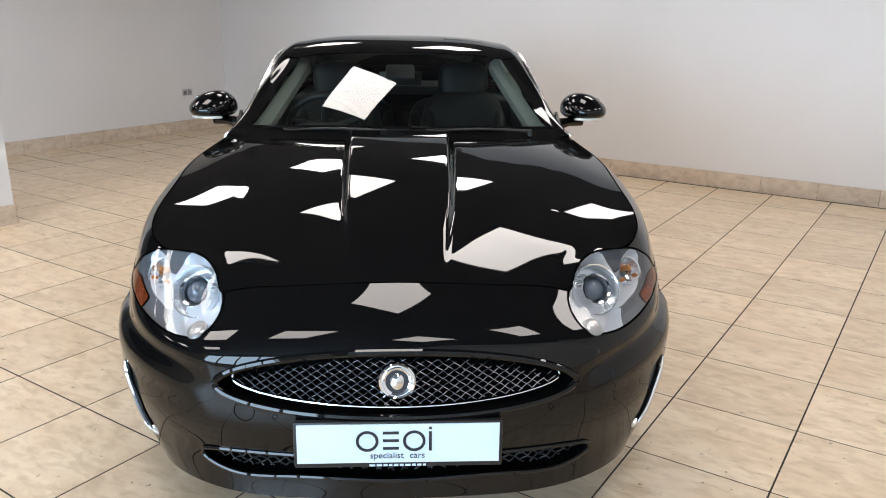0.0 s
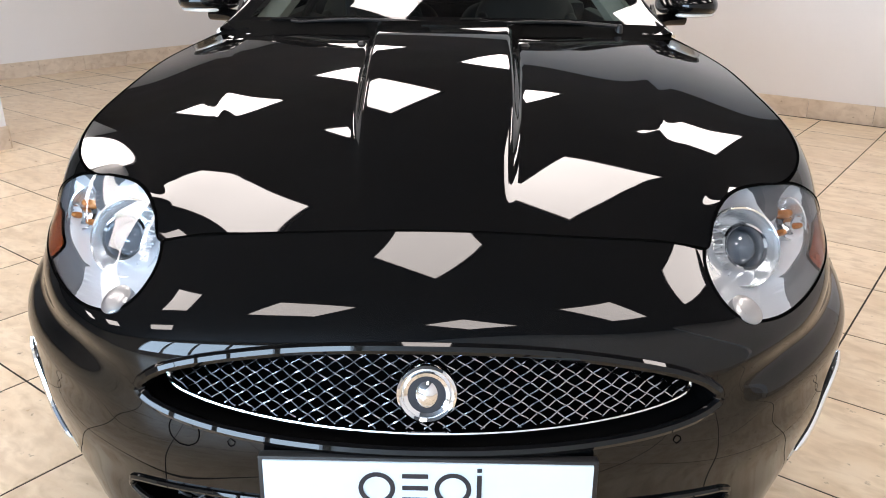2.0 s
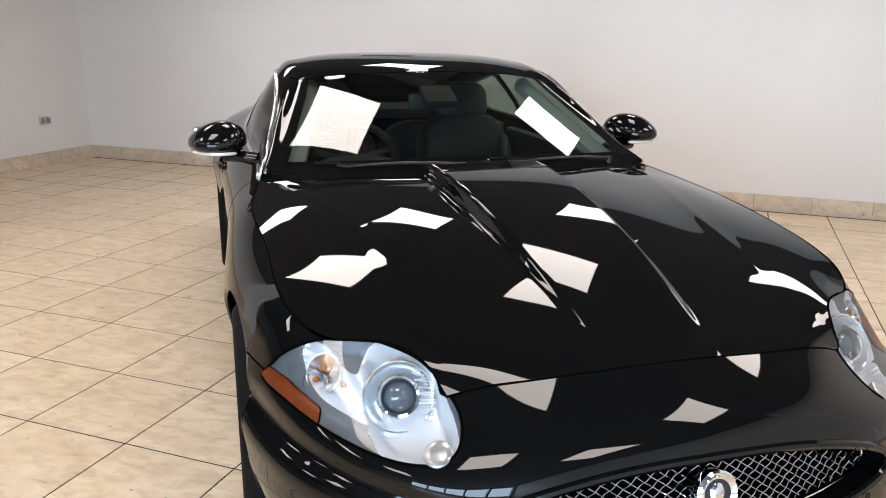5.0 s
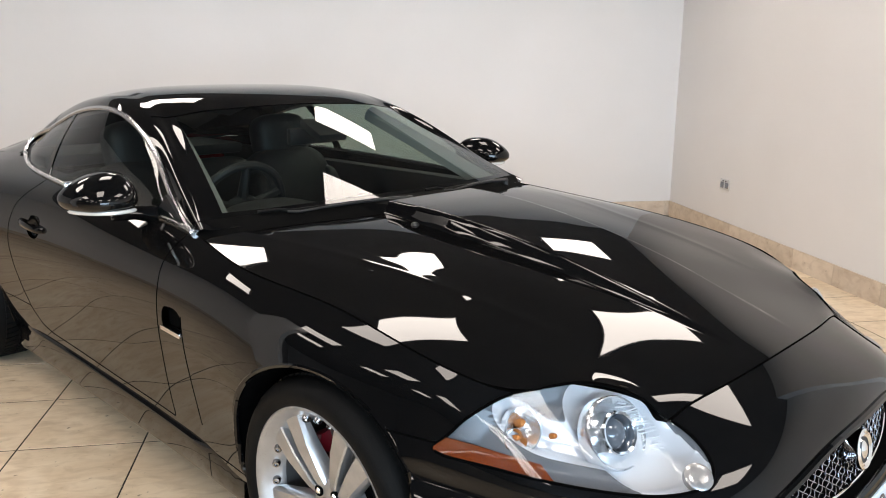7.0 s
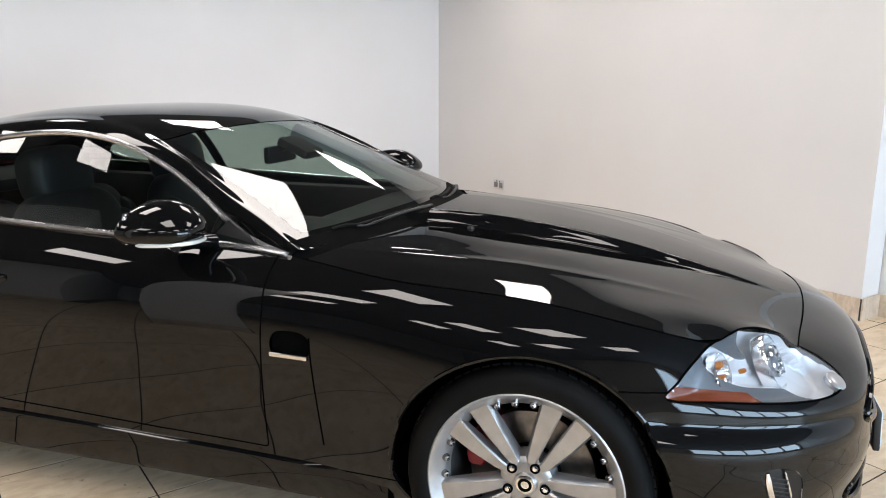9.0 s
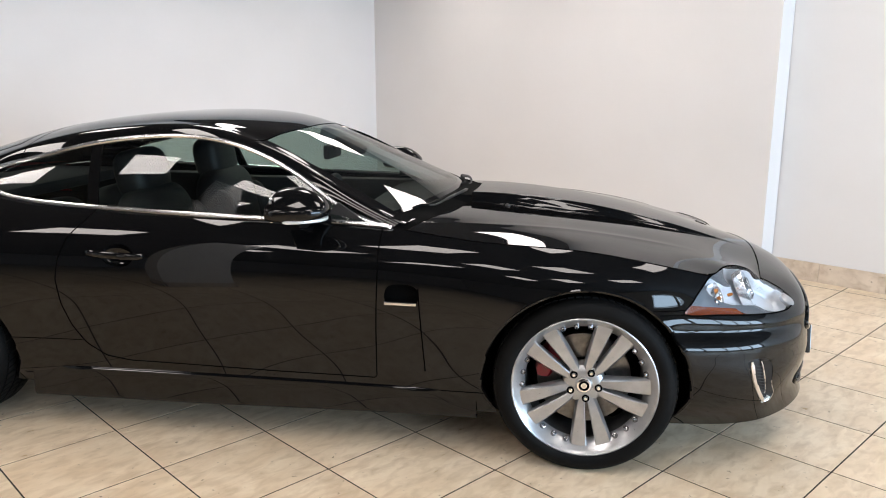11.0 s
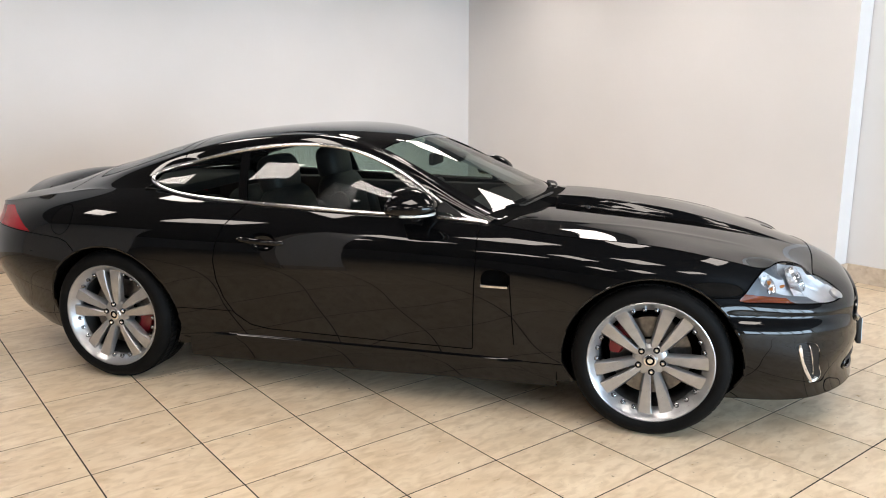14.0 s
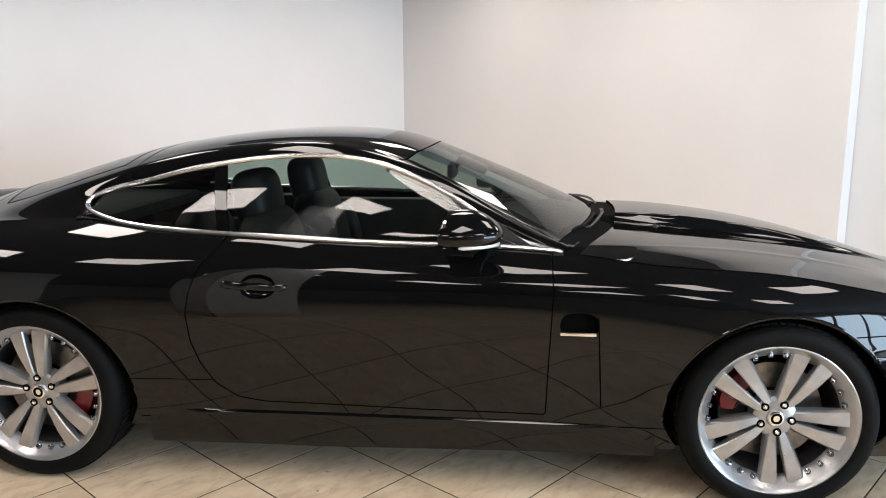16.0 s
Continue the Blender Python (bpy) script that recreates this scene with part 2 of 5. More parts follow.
def loft(ctrl, nu, nv):
    """A smooth sheet of (nu + 1, nv + 1) points through a grid of control points."""
    c = np.asarray(ctrl, float)
    ku = knots_of(c)
    su = np.linspace(0, ku[-1], nu + 1)
    rows = spline(ku, c.reshape(len(c), -1), su).reshape(nu + 1, c.shape[1], 3)
    cv = rows.transpose(1, 0, 2)
    kv = knots_of(cv)
    sv = np.linspace(0, kv[-1], nv + 1)
    return spline(kv, cv.reshape(len(cv), -1), sv).reshape(nv + 1, nu + 1, 3).transpose(1, 0, 2)


def curve_at(points, n):
    p = np.asarray(points, float)
    k = np.r_[0, np.cumsum(np.linalg.norm(np.diff(p, axis=0), axis=1))]
    return spline(k, p, np.linspace(0, k[-1], n))


def grid_normals(g, flip=False):
    du, dv = np.gradient(g, axis=0), np.gradient(g, axis=1)
    n = np.cross(du, dv)
    n /= np.maximum(np.linalg.norm(n, axis=2, keepdims=True), 1e-12)
    return -n if flip else n


def snap(g, field):
    """Moves grid points along grid edges on to the zero line of a field."""
    f = field(g)
    out = g.copy()
    best = np.full(f.shape, 0.5)
    nu, nv = f.shape
    for du, dv in ((1, 0), (0, 1), (1, 1), (1, -1)):
        for sgn in (1, -1):
            a, b = du * sgn, dv * sgn
            i = np.arange(nu)[:, None] + a
            j = np.arange(nv)[None, :] + b
            ok = (i >= 0) & (i < nu) & (j >= 0) & (j < nv)
            i, j = np.clip(i, 0, nu - 1) + 0 * j, np.clip(j, 0, nv - 1) + 0 * i
            f2 = f[i, j]
            with np.errstate(divide="ignore", invalid="ignore"):
                t = np.where(ok & (f * f2 < 0), f / (f - f2), 9.0)
            hit = t < best
            best = np.where(hit, t, best)
            out = np.where(hit[..., None], g + t[..., None] * (g[i, j] - g), out)
    return out


def sheet_parts(g, normals, names, material_of, parent, labels=None):
    """Splits a grid of points into one mesh for each name in the array of face names ('' is left open)."""
    nu, nv = g.shape[:2]
    made = {}
    flat, nflat = g.reshape(-1, 3), normals.reshape(-1, 3)
    for name in sorted(set(names.ravel()) - {""}):
        ii, jj = np.nonzero(names == name)
        quads = np.stack([ii * nv + jj, (ii + 1) * nv + jj, (ii + 1) * nv + jj + 1, ii * nv + jj + 1], 1)
        used, inv = np.unique(quads, return_inverse=True)
        faces = inv.reshape(-1, 4)
        p = flat[used]
        fnorm = np.cross(p[faces[:, 2]] - p[faces[:, 0]], p[faces[:, 3]] - p[faces[:, 1]])
        wrong = (fnorm * nflat[used][faces[:, 0]]).sum(1) < 0
        faces[wrong] = faces[wrong][:, ::-1]
        me = bpy.data.meshes.new(name.split("|")[0])
        me.from_pydata(p.tolist(), [], faces.tolist())
        me.materials.append(material_of(name))
        me.polygons.foreach_set("use_smooth", [True] * len(me.polygons))
        me.normals_split_custom_set_from_vertices(nflat[used].tolist())
        ob = new(name.split("|")[0], me)
        ob.parent = parent
        if labels and name in labels:
            tagged(ob, labels[name])
        made[name] = ob
    return made


def trace(g, normals, field, keep=None):
    """Lines along the zero of a field over a grid: lists of (point, normal)."""
    f = field(g)
    segs = []
    nu, nv = f.shape
    pts = {}

    def cross(a, b):
        key = (min(a, b), max(a, b))
        if key not in pts:
            t = f[a] / (f[a] - f[b])
            pts[key] = (g[a] + t * (g[b] - g[a]), normals[a] + t * (normals[b] - normals[a]))
        return key

    s = f > 0
    mixed = np.argwhere((s[:-1, :-1] != s[1:, :-1]) | (s[:-1, :-1] != s[:-1, 1:]) | (s[:-1, :-1] != s[1:, 1:]))
    for i, j in mixed:
        c = [(i, j), (i + 1, j), (i + 1, j + 1), (i, j + 1)]
        keys = [cross(c[k], c[(k + 1) % 4]) for k in range(4) if s[c[k]] != s[c[(k + 1) % 4]]]
        if len(keys) == 2:
            segs.append(tuple(keys))
    links = {}
    for a, b in segs:
        links.setdefault(a, []).append(b)
        links.setdefault(b, []).append(a)
    lines, seen = [], set()
    for start in sorted(links, key=lambda k: len(links[k])):
        if start in seen:
            continue
        line, at = [start], start
        seen.add(start)
        while True:
            nxt = [k for k in links[at] if k not in seen]
            if not nxt:
                break
            at = nxt[0]
            seen.add(at)
            line.append(at)
        if at in links[start] and len(line) > 3:
            line.append(start)
        lines.append([pts[k] for k in line])
    if keep:
        cut = []
        for line in lines:
            run = []
            for p in line:
                if keep(p[0]):
                    run.append(p)
                elif run:
                    cut.append(run)
                    run = []
            if run:
                cut.append(run)
        lines = cut
    return [l for l in lines if len(l) > 2]


def ribbon(bm, line, width, lift=0.0006, sink=0.0):
    """A narrow strip that follows a line over a surface."""
    n = len(line)
    rows = []
    for i, (p, nn) in enumerate(line):
        t = Vector(line[min(i + 1, n - 1)][0] - line[max(i - 1, 0)][0])
        if t.length < 1e-7:
            continue
        nn = Vector(nn).normalized()
        s = t.cross(nn).normalized() * width / 2
        p = Vector(p)
        rows.append([bm.verts.new(p - s + nn * (lift - 0.002)), bm.verts.new(p - s + nn * lift), bm.verts.new(p + s + nn * lift), bm.verts.new(p + s + nn * (lift - 0.002))])
    for a, b in zip(rows, rows[1:]):
        for k in range(3):
            bm.faces.new((a[k], a[k + 1], b[k + 1], b[k]))


# ---------------------------------------------------------------- the room
ROOM = pose(-0.836, 2.906, 0, 0, 0, -36.4)  # local x and y run along the tile joints
A_X, B_Y, C_X, C2_X, JOG_Y, D_Y, TOP = -4.50, 3.66, 4.46, 4.67, -0.80, -7.6, 2.78
MOD = 0.4528


def room_part(name, bm, material, label="", parent=None, smooth=False):
    ob = finish(name, bm, material, parent, "", smooth)
    ob.matrix_world = ROOM
    return tagged(ob, label, kind="structure")


def wall(name, x0, x1, y0, y1, z0=0.0, z1=TOP, label="plain white painted plaster wall"):
    bm = bmesh.new()
    add_box(bm, x0, x1, y0, y1, z0, z1)
    return room_part(name, bm, WALL, label)


bm = bmesh.new()
add_box(bm, -13.2, C2_X + 0.3, D_Y - 0.3, B_Y + 0.2, -0.2, -0.0012)
floor = room_part("floor", bm, GROUT, "beige mottled square ceramic floor tiles with dark joints")
wall("wall_left", A_X - 0.2, A_X, 0.2, B_Y + 0.2)
wall("wall_back", A_X, C2_X + 0.2, B_Y, B_Y + 0.2)
wall("wall_right", C_X, C_X + 0.197, JOG_Y, B_Y)
wall("wall_right_far", C2_X, C2_X + 0.2, D_Y, JOG_Y + 0.2)
wall("wall_left_return", -13.2, A_X - 0.2, 0.2, 0.4)
wall("wall_left_far", -13.2, -13.0, D_Y, 0.2)
wall("pillar_1", -2.33, -1.88, -1.00, -0.55, label="square white painted pillar")
bm = bmesh.new()
add_box(bm, -13.2, C2_X + 0.2, D_Y - 0.2, B_Y + 0.2, TOP, TOP + 0.2)
room_part("ceiling", bm, CEIL, "plain dark grey suspended ceiling")
# the glazed front: a low sill, mullions and a head over the panes
WIN = [(-0.62 + i * 1.05, 0.33 + i * 1.05) for i in range(5)]
bm = bmesh.new()
add_box(bm, -13.2, C2_X + 0.2, D_Y - 0.2, D_Y, 0, 0.55)
add_box(bm, -13.2, C2_X + 0.2, D_Y - 0.2, D_Y, 2.42, TOP)
edges = [-13.2] + [v for w in WIN for v in w] + [C2_X + 0.2]
for a, b in zip(edges[::2], edges[1::2]):
    add_box(bm, a, b, D_Y - 0.2, D_Y, 0.55, 2.42)
room_part("wall_front", bm, WALL, "white wall with tall shop windows in a row")

# ---------------------------------------------------------------- ceiling lights


def ceiling_light(x, y, w=0.6, d=0.6):
    e = new("ceiling_light")
    e.matrix_world = ROOM @ pose(x, y, TOP)
    bm = bmesh.new()
    add_box(bm, -w / 2, w / 2, -d / 2, d / 2, -0.012, -0.004)
    part("diffuser", bm, PANEL, e, "glowing white diffuser", False)
    bm = bmesh.new()
    for a in (-1, 1):
        add_box(bm, -w / 2 - 0.02, w / 2 + 0.02, a * d / 2 - (0.02 if a < 0 else 0), a * d / 2 + (0.02 if a > 0 else 0), -0.016, -0.002)
        add_box(bm, a * w / 2 - (0.02 if a < 0 else 0), a * w / 2 + (0.02 if a > 0 else 0), -d / 2, d / 2, -0.016, -0.002)
    part("frame", bm, CEIL, e, "", False)
    return tagged(e, "square recessed ceiling light panel, lit", "ceiling light", "ceiling lights")


for ix in range(-2, 3):
    for iy in range(-3 if ix < 1 else -2, 2 if ix > -2 else 0):
        ceiling_light(0.1 + ix * 1.7, 0.5 + iy * 1.65)
sky_lamp = bpy.data.lights.new("window_daylight", "AREA")
sky_lamp.shape, sky_lamp.size, sky_lamp.size_y, sky_lamp.energy, sky_lamp.color = "RECTANGLE", 5.2, 1.85, 430, (0.56, 0.79, 1.0)
lamp_ob = new("window_daylight", sky_lamp)
lamp_ob.matrix_world = ROOM @ pose(1.96, D_Y - 0.16, 1.485, 90, 0, 0)

# ---------------------------------------------------------------- the car: its surfaces
CX = 0.008
car = tagged(new("car"), "glossy black two-door coupe with silver wheels, parked on the tiles", "car")
car.location = (CX, 0, 0)
AXF, AXR, AXZ = 0.952, 3.690, 0.341

# height levels of the flanks, from the nose's middle round to the tail's middle: half width, way back, height
SILL = [(0, .01, .20), (.2, .018, .20), (.40, .055, .195), (.575, .155, .185), (.70, .315, .172), (.745, .54, .165), (.78, .94, .17), (.825, 1.35, .193), (.828, 1.75, .190), (.828, 2.3, .193), (.828, 2.9, .196), (.825, 3.3, .198), (.81, 3.68, .20), (.76, 4.1, .19), (.66, 4.36, .21), (.5, 4.5, .22), (.3, 4.56, .22), (0, 4.58, .22)]
LOW = [(0, .02, .29), (.2, .028, .29), (.42, .07, .282), (.60, .165, .275), (.735, .305, .262), (.82, .545, .255), (.86, .94, .26), (.858, 1.35, .28), (.843, 1.75, .285), (.842, 2.3, .285), (.847, 2.9, .285), (.865, 3.3, .29), (.88, 3.68, .30), (.83, 4.1, .30), (.72, 4.40, .29), (.56, 4.56, .28), (.33, 4.63, .28), (0, 4.65, .28)]
DOOR = [(0, .005, .40), (.2, .012, .398), (.43, .055, .392), (.62, .150, .385), (.788, .343, .375), (.864, .55, .375), (.91, .94, .38), (.878, 1.35, .40), (.865, 1.75, .41), (.863, 2.3, .41), (.868, 2.9, .41), (.890, 3.3, .42), (.925, 3.68, .43), (.88, 4.1, .42), (.76, 4.43, .41), (.60, 4.62, .40), (.35, 4.70, .39), (0, 4.72, .39)]
MID = [(0, .016, .50), (.2, .024, .498), (.42, .060, .495), (.61, .152, .49), (.796, .355, .49), (.876, .555, .500), (.925, .94, .53), (.902, 1.35, .545), (.881, 1.75, .55), (.881, 2.3, .555), (.888, 2.9, .56), (.912, 3.3, .57), (.945, 3.68, .58), (.91, 4.1, .56), (.80, 4.45, .54), (.62, 4.67, .52), (.36, 4.75, .51), (0, 4.78, .51)]
WIDE = [(0, .032, .588), (.2, .042, .585), (.40, .070, .582), (.590, .156, .574), (.760, .358, .584), (.834, .565, .618), (.903, .94, .67), (.908, 1.35, .68), (.89, 1.75, .68), (.892, 2.3, .69), (.90, 2.9, .70), (.922, 3.3, .71), (.935, 3.68, .73), (.90, 4.1, .71), (.80, 4.45, .69), (.62, 4.68, .67), (.36, 4.76, .66), (0, 4.79, .66)]
CROWN = [(0, .080, .660), (.2, .090, .654), (.38, .122, .644), (.515, .19, .635), (.680, .35, .655), (.790, .545, .70), (.866, .94, .775), (.88, 1.35, .80), (.868, 1.75, .812), (.868, 2.3, .826), (.87, 2.9, .84), (.88, 3.3, .857), (.875, 3.68, .875), (.83, 4.1, .855), (.74, 4.45, .815), (.58, 4.66, .79), (.34, 4.75, .78), (0, 4.785, .78)]
EDGE = [(0, .222, .734), (.2, .232, .725), (.36, .253, .711), (.486, .273, .690), (.572, .412, .756), (.722, .518, .752), (.795, .94, .838), (.815, 1.35, .868), (.765, 1.72, .903), (.77, 2.3, .924), (.76, 2.9, .944), (.715, 3.3, .962), (.655, 3.60, .985), (.67, 4.1, .950), (.65, 4.45, .895), (.55, 4.66, .865), (.33, 4.76, .855), (0, 4.80, .855)]
LEVELS = [SILL, LOW, DOOR, MID, WIDE, CROWN, EDGE]


def both(row):
    """The row over the right flank, with its mirror image over the left one first."""
    return [(x, y, z) for x, y, z in reversed(row[1:])] + [(-x, y, z) for x, y, z in row]


def with_corner(row, sharp=None):
    """The row with more stations close to the bonnet's front corner and behind the lamp."""
    p = np.array(row, float)
    k = np.r_[0, np.cumsum(np.linalg.norm(np.diff(p, axis=0), axis=1))]
    more = sharp or spline(k, p, [k[i] + f * (k[i + 1] - k[i]) for i, f in ((2, .72), (3, .30), (4, .50), (5, .13), (5, .33))])
    a, b, m, c, d = (tuple(q) for q in more)
    return row[:3] + [a] + row[3:4] + [b] + row[4:5] + [m] + row[5:6] + [c, d] + row[6:]


LEVELS = [with_corner(r) for r in LEVELS[:-1]] + [with_corner(EDGE, ((.458, .267, .695), (.502, .306, .717), (.650, .460, .755), (.754, .572, .768), (.780, .655, .789)))]
flank_ctrl = np.array([both(r) for r in LEVELS]).transpose(1, 0, 2)
FLANK = loft(flank_ctrl, 880, 96)
HALF = 440


def smooth_by(a, n, axis):
    """A running mean with soft ends along one axis of a grid."""
    k = np.hanning(n + 2)[1:-1]
    return np.apply_along_axis(lambda c: np.convolve(np.pad(c, n // 2, mode="edge"), k / k.sum(), "valid"), axis, a)


# even out the doors and the panels beside them
along = np.clip((FLANK[..., 1] - 1.25) / .3, 0, 1) * np.clip((3.35 - FLANK[..., 1]) / .3, 0, 1)
upward = np.clip(np.arange(97) / 10, 0, 1) * np.clip((86 - np.arange(97)) / 14, 0, 1)
evened = smooth_by(smooth_by(FLANK[..., 0], 61, 0), 25, 1)
FLANK[..., 0] += (along * upward[None, :]) * (evened - FLANK[..., 0])
# a hollow that runs from the arch under the lamp towards the mouth
fx, fy, fz = np.abs(FLANK[..., 0]), FLANK[..., 1], FLANK[..., 2]
run = np.clip((fx - .47) / .16, 0, 1) * np.clip((.74 - fy) / .16, 0, 1)
run = run * run * (3 - 2 * run)
mid_z = np.interp(fx, [.45, .62, .80, .90], [.520, .545, .560, .575])
hollow = .0135 * np.exp(-((fz - mid_z) / .026) ** 2) - .0060 * np.exp(-((fz - mid_z + .062) / .030) ** 2)
FLANK -= grid_normals(FLANK) * np.sign((grid_normals(FLANK)[660, 48] * np.array([-1, 0, 0])).sum()) * (run * hollow)[..., None]
EDGE_LINE = FLANK[HALF:, -1]  # the right side's upper edge, nose to tail


def edge_at(y):
    """The point of the right upper edge at a place along the car (behind the lamp)."""
    part_y = EDGE_LINE[70:, 1]
    k = int(np.argmax(part_y >= y))
    a, b = EDGE_LINE[70 + max(k - 1, 0)], EDGE_LINE[70 + k]
    t = 0 if b[1] == a[1] else (y - a[1]) / (b[1] - a[1])
    return a + np.clip(t, 0, 1) * (b - a)


def edge_near(p):
    return EDGE_LINE[np.linalg.norm(EDGE_LINE[:110] - np.array(p), axis=1).argmin()]


# bonnet rows from the front seam back: edge, ridge, shelf, flat, middle; the raised centre is added on top
EDGE_B = [edge_near(p) for p in [(-.486, .273, .690), (-.53, .345, .735), (-.64, .465, .753)]] + [edge_at(y) for y in (.78, 1.03, 1.32, 1.64)]
RIDGE = [(.40, .262, .708), (.445, .35, .739), (.545, .505, .781), (.62, .77, .830), (.63, 1.02, .866), (.64, 1.30, .895), (.62, 1.585, .913)]
SHELF = [(.30, .247, .717), (.33, .35, .748), (.38, .515, .791), (.42, .765, .8425), (.43, 1.015, .877), (.44, 1.29, .906), (.44, 1.515, .923)]
FLAT = [(.15, .230, .729), (.17, .335, .759), (.19, .51, .803), (.21, .76, .852), (.22, 1.01, .885), (.22, 1.28, .913), (.22, 1.465, .927)]
SPINE = [(0, .222, .734), (0, .33, .765), (0, .51, .808), (0, .76, .856), (0, 1.01, .888), (0, 1.28, .915), (0, 1.45, .928)]
bonnet_ctrl = []
for i in range(7):
    right = [tuple(EDGE_B[i])] + [(-x, y, z) for x, y, z in (RIDGE[i], SHELF[i], FLAT[i], SPINE[i])]
    bonnet_ctrl.append(right + [(-x, y, z) for x, y, z in reversed(right[:-1])])
BONNET = loft(np.array(bonnet_ctrl), 120, 220)
# pull the side edges on to the wings' edge
for col, sgn in ((0, 1), (220, -1)):
    line = EDGE_LINE * np.array((sgn, 1, 1))
    pull = np.array([line[np.linalg.norm(line - BONNET[i, col], axis=1).argmin()] - BONNET[i, col] for i in range(121)])
    wide = np.pad(pull, ((9, 9), (0, 0)), mode="edge")
    pull = np.stack([np.convolve(wide[:, c], np.hanning(19) / np.hanning(19).sum(), "valid") for c in range(3)], 1)
    fall = np.clip(1 - np.abs(np.arange(221) - col) / 60, 0, 1)
    BONNET += (fall * fall * (3 - 2 * fall))[None, :, None] * pull[:, None, :]
# even out the bonnet: a low polynomial in width and length, eased back on to the shut lines
ub, vb = np.abs(BONNET[..., 0]) / .8, (BONNET[..., 1] - .9) / .7
terms = np.stack([ub**i * vb**j for i in (0, 2, 3, 4, 6) for j in range(7)], -1)
coef = np.linalg.lstsq(terms.reshape(-1, terms.shape[-1]), BONNET[..., 2].ravel(), rcond=None)[0]
ci = np.arange(221)[None, :]
rim = np.clip(1 - np.minimum(ci, 220 - ci) / 26, 0, 1)
rim = rim * rim * (3 - 2 * rim)
ri = np.arange(121)[:, None]
lead = np.clip(1 - ri / 22, 0, 1)
ease = np.maximum(rim, lead * lead * (3 - 2 * lead))
BONNET[..., 2] += (1 - ease) * (terms @ coef - BONNET[..., 2])
# the raised centre: a step along a crease that fades out towards the nose
by, bx = BONNET[..., 1], np.abs(BONNET[..., 0])
crease = np.interp(by, [.25, .43, .65, .88, 1.25, 1.5], [.135, .158, .181, .194, .212, .222])
rise = np.interp(by, [.30, .42, .86, 1.02, 1.18, 1.32, 1.40, 1.50], [0, .0075, .0380, .0455, .0485, .0460, .0420, .0380])
rise = np.apply_along_axis(lambda c: np.convolve(np.pad(c, 7, mode="edge"), np.hanning(15) / np.hanning(15).sum(), "valid"), 0, rise)
s = np.clip((crease + 0.003 - bx) / 0.027, 0, 1)
BONNET[..., 2] += rise * (s**3 * (s * (6 * s - 15) + 10))

# the panel beside it is gently crowned
u = np.clip(np.abs(bx - .335) / .15, 0, 1)
BONNET[..., 2] += .0019 * (1 - u * u) ** 2 * np.interp(by, [.42, .62, 1.15, 1.42], [0, 1, 1, 0])

# a soft crease half way to the wing
knuckle = np.interp(by, [.34, .40, .48, .57, .69, .82, 1.05, 1.28, 1.44, 1.60], [.482, .476, .470, .474, .493, .511, .545, .60, .635, .66])
fade = np.interp(by, [.50, .68, 1.2, 1.5], [0, 1, 1, .5])
BONNET[..., 2] += 0.0014 * fade * np.clip(1 - np.abs(bx - knuckle) / 0.040, 0, 1) ** 1.5

# roof rows from the windscreen's foot to the tail: lower edge, rail, glass edge, quarter, middle
ROOF = [
    [None, (0.757, 1.675, 0.920), (0.725, 1.66, 0.914), (0.41, 1.56, 0.929), (0, 1.5, 0.935)],
    [(0.728, 1.876, 0.948), (0.718, 1.84, 0.984), (0.67, 1.845, 1.002), (0.38, 1.75, 1.017), (0, 1.7, 1.027)],
    [(0.692, 2.03, 1.041), (0.668, 2.01, 1.077), (0.617, 2.03, 1.087), (0.35, 1.95, 1.107), (0, 1.91, 1.116)],
    [(0.659, 2.187, 1.131), (0.617, 2.185, 1.167), (0.565, 2.215, 1.170), (0.32, 2.17, 1.200), (0, 2.15, 1.212)],
    [(0.64, 2.4, 1.210), (0.59, 2.4, 1.238), (0.535, 2.4, 1.247), (0.3, 2.4, 1.273), (0, 2.4, 1.282)],
    [(0.622, 2.63, 1.234), (0.575, 2.63, 1.272), (0.52, 2.63, 1.282), (0.3, 2.63, 1.301), (0, 2.63, 1.307)],
    [(0.602, 2.9, 1.216), (0.557, 2.9, 1.260), (0.507, 2.9, 1.274), (0.3, 2.9, 1.298), (0, 2.9, 1.306)],
    [(0.583, 3.14, 1.176), (0.54, 3.14, 1.229), (0.495, 3.14, 1.247), (0.29, 3.14, 1.278), (0, 3.14, 1.288)],
    [(0.568, 3.37, 1.122), (0.528, 3.38, 1.177), (0.485, 3.39, 1.195), (0.28, 3.4, 1.232), (0, 3.41, 1.243)],
    [(0.572, 3.53, 1.070), (0.53, 3.58, 1.115), (0.475, 3.62, 1.132), (0.27, 3.67, 1.171), (0, 3.69, 1.184)],
    [(0.655, 3.615, 0.985), (0.54, 3.78, 1.045), (0.475, 3.85, 1.061), (0.26, 3.9, 1.102), (0, 3.92, 1.117)],
    [None, (0.575, 3.99, 0.987), (0.48, 4.06, 1.003), (0.26, 4.1, 1.048), (0, 4.12, 1.062)],
    [None, (0.6, 4.2, 0.949), (0.5, 4.26, 0.962), (0.27, 4.32, 0.983), (0, 4.35, 0.992)],
    [None, (0.58, 4.5, 0.905), (0.47, 4.55, 0.912), (0.27, 4.6, 0.922), (0, 4.62, 0.926)],
    [None, (0.48, 4.7, 0.868), (0.38, 4.74, 0.871), (0.2, 4.78, 0.873), (0, 4.8, 0.873)],
]


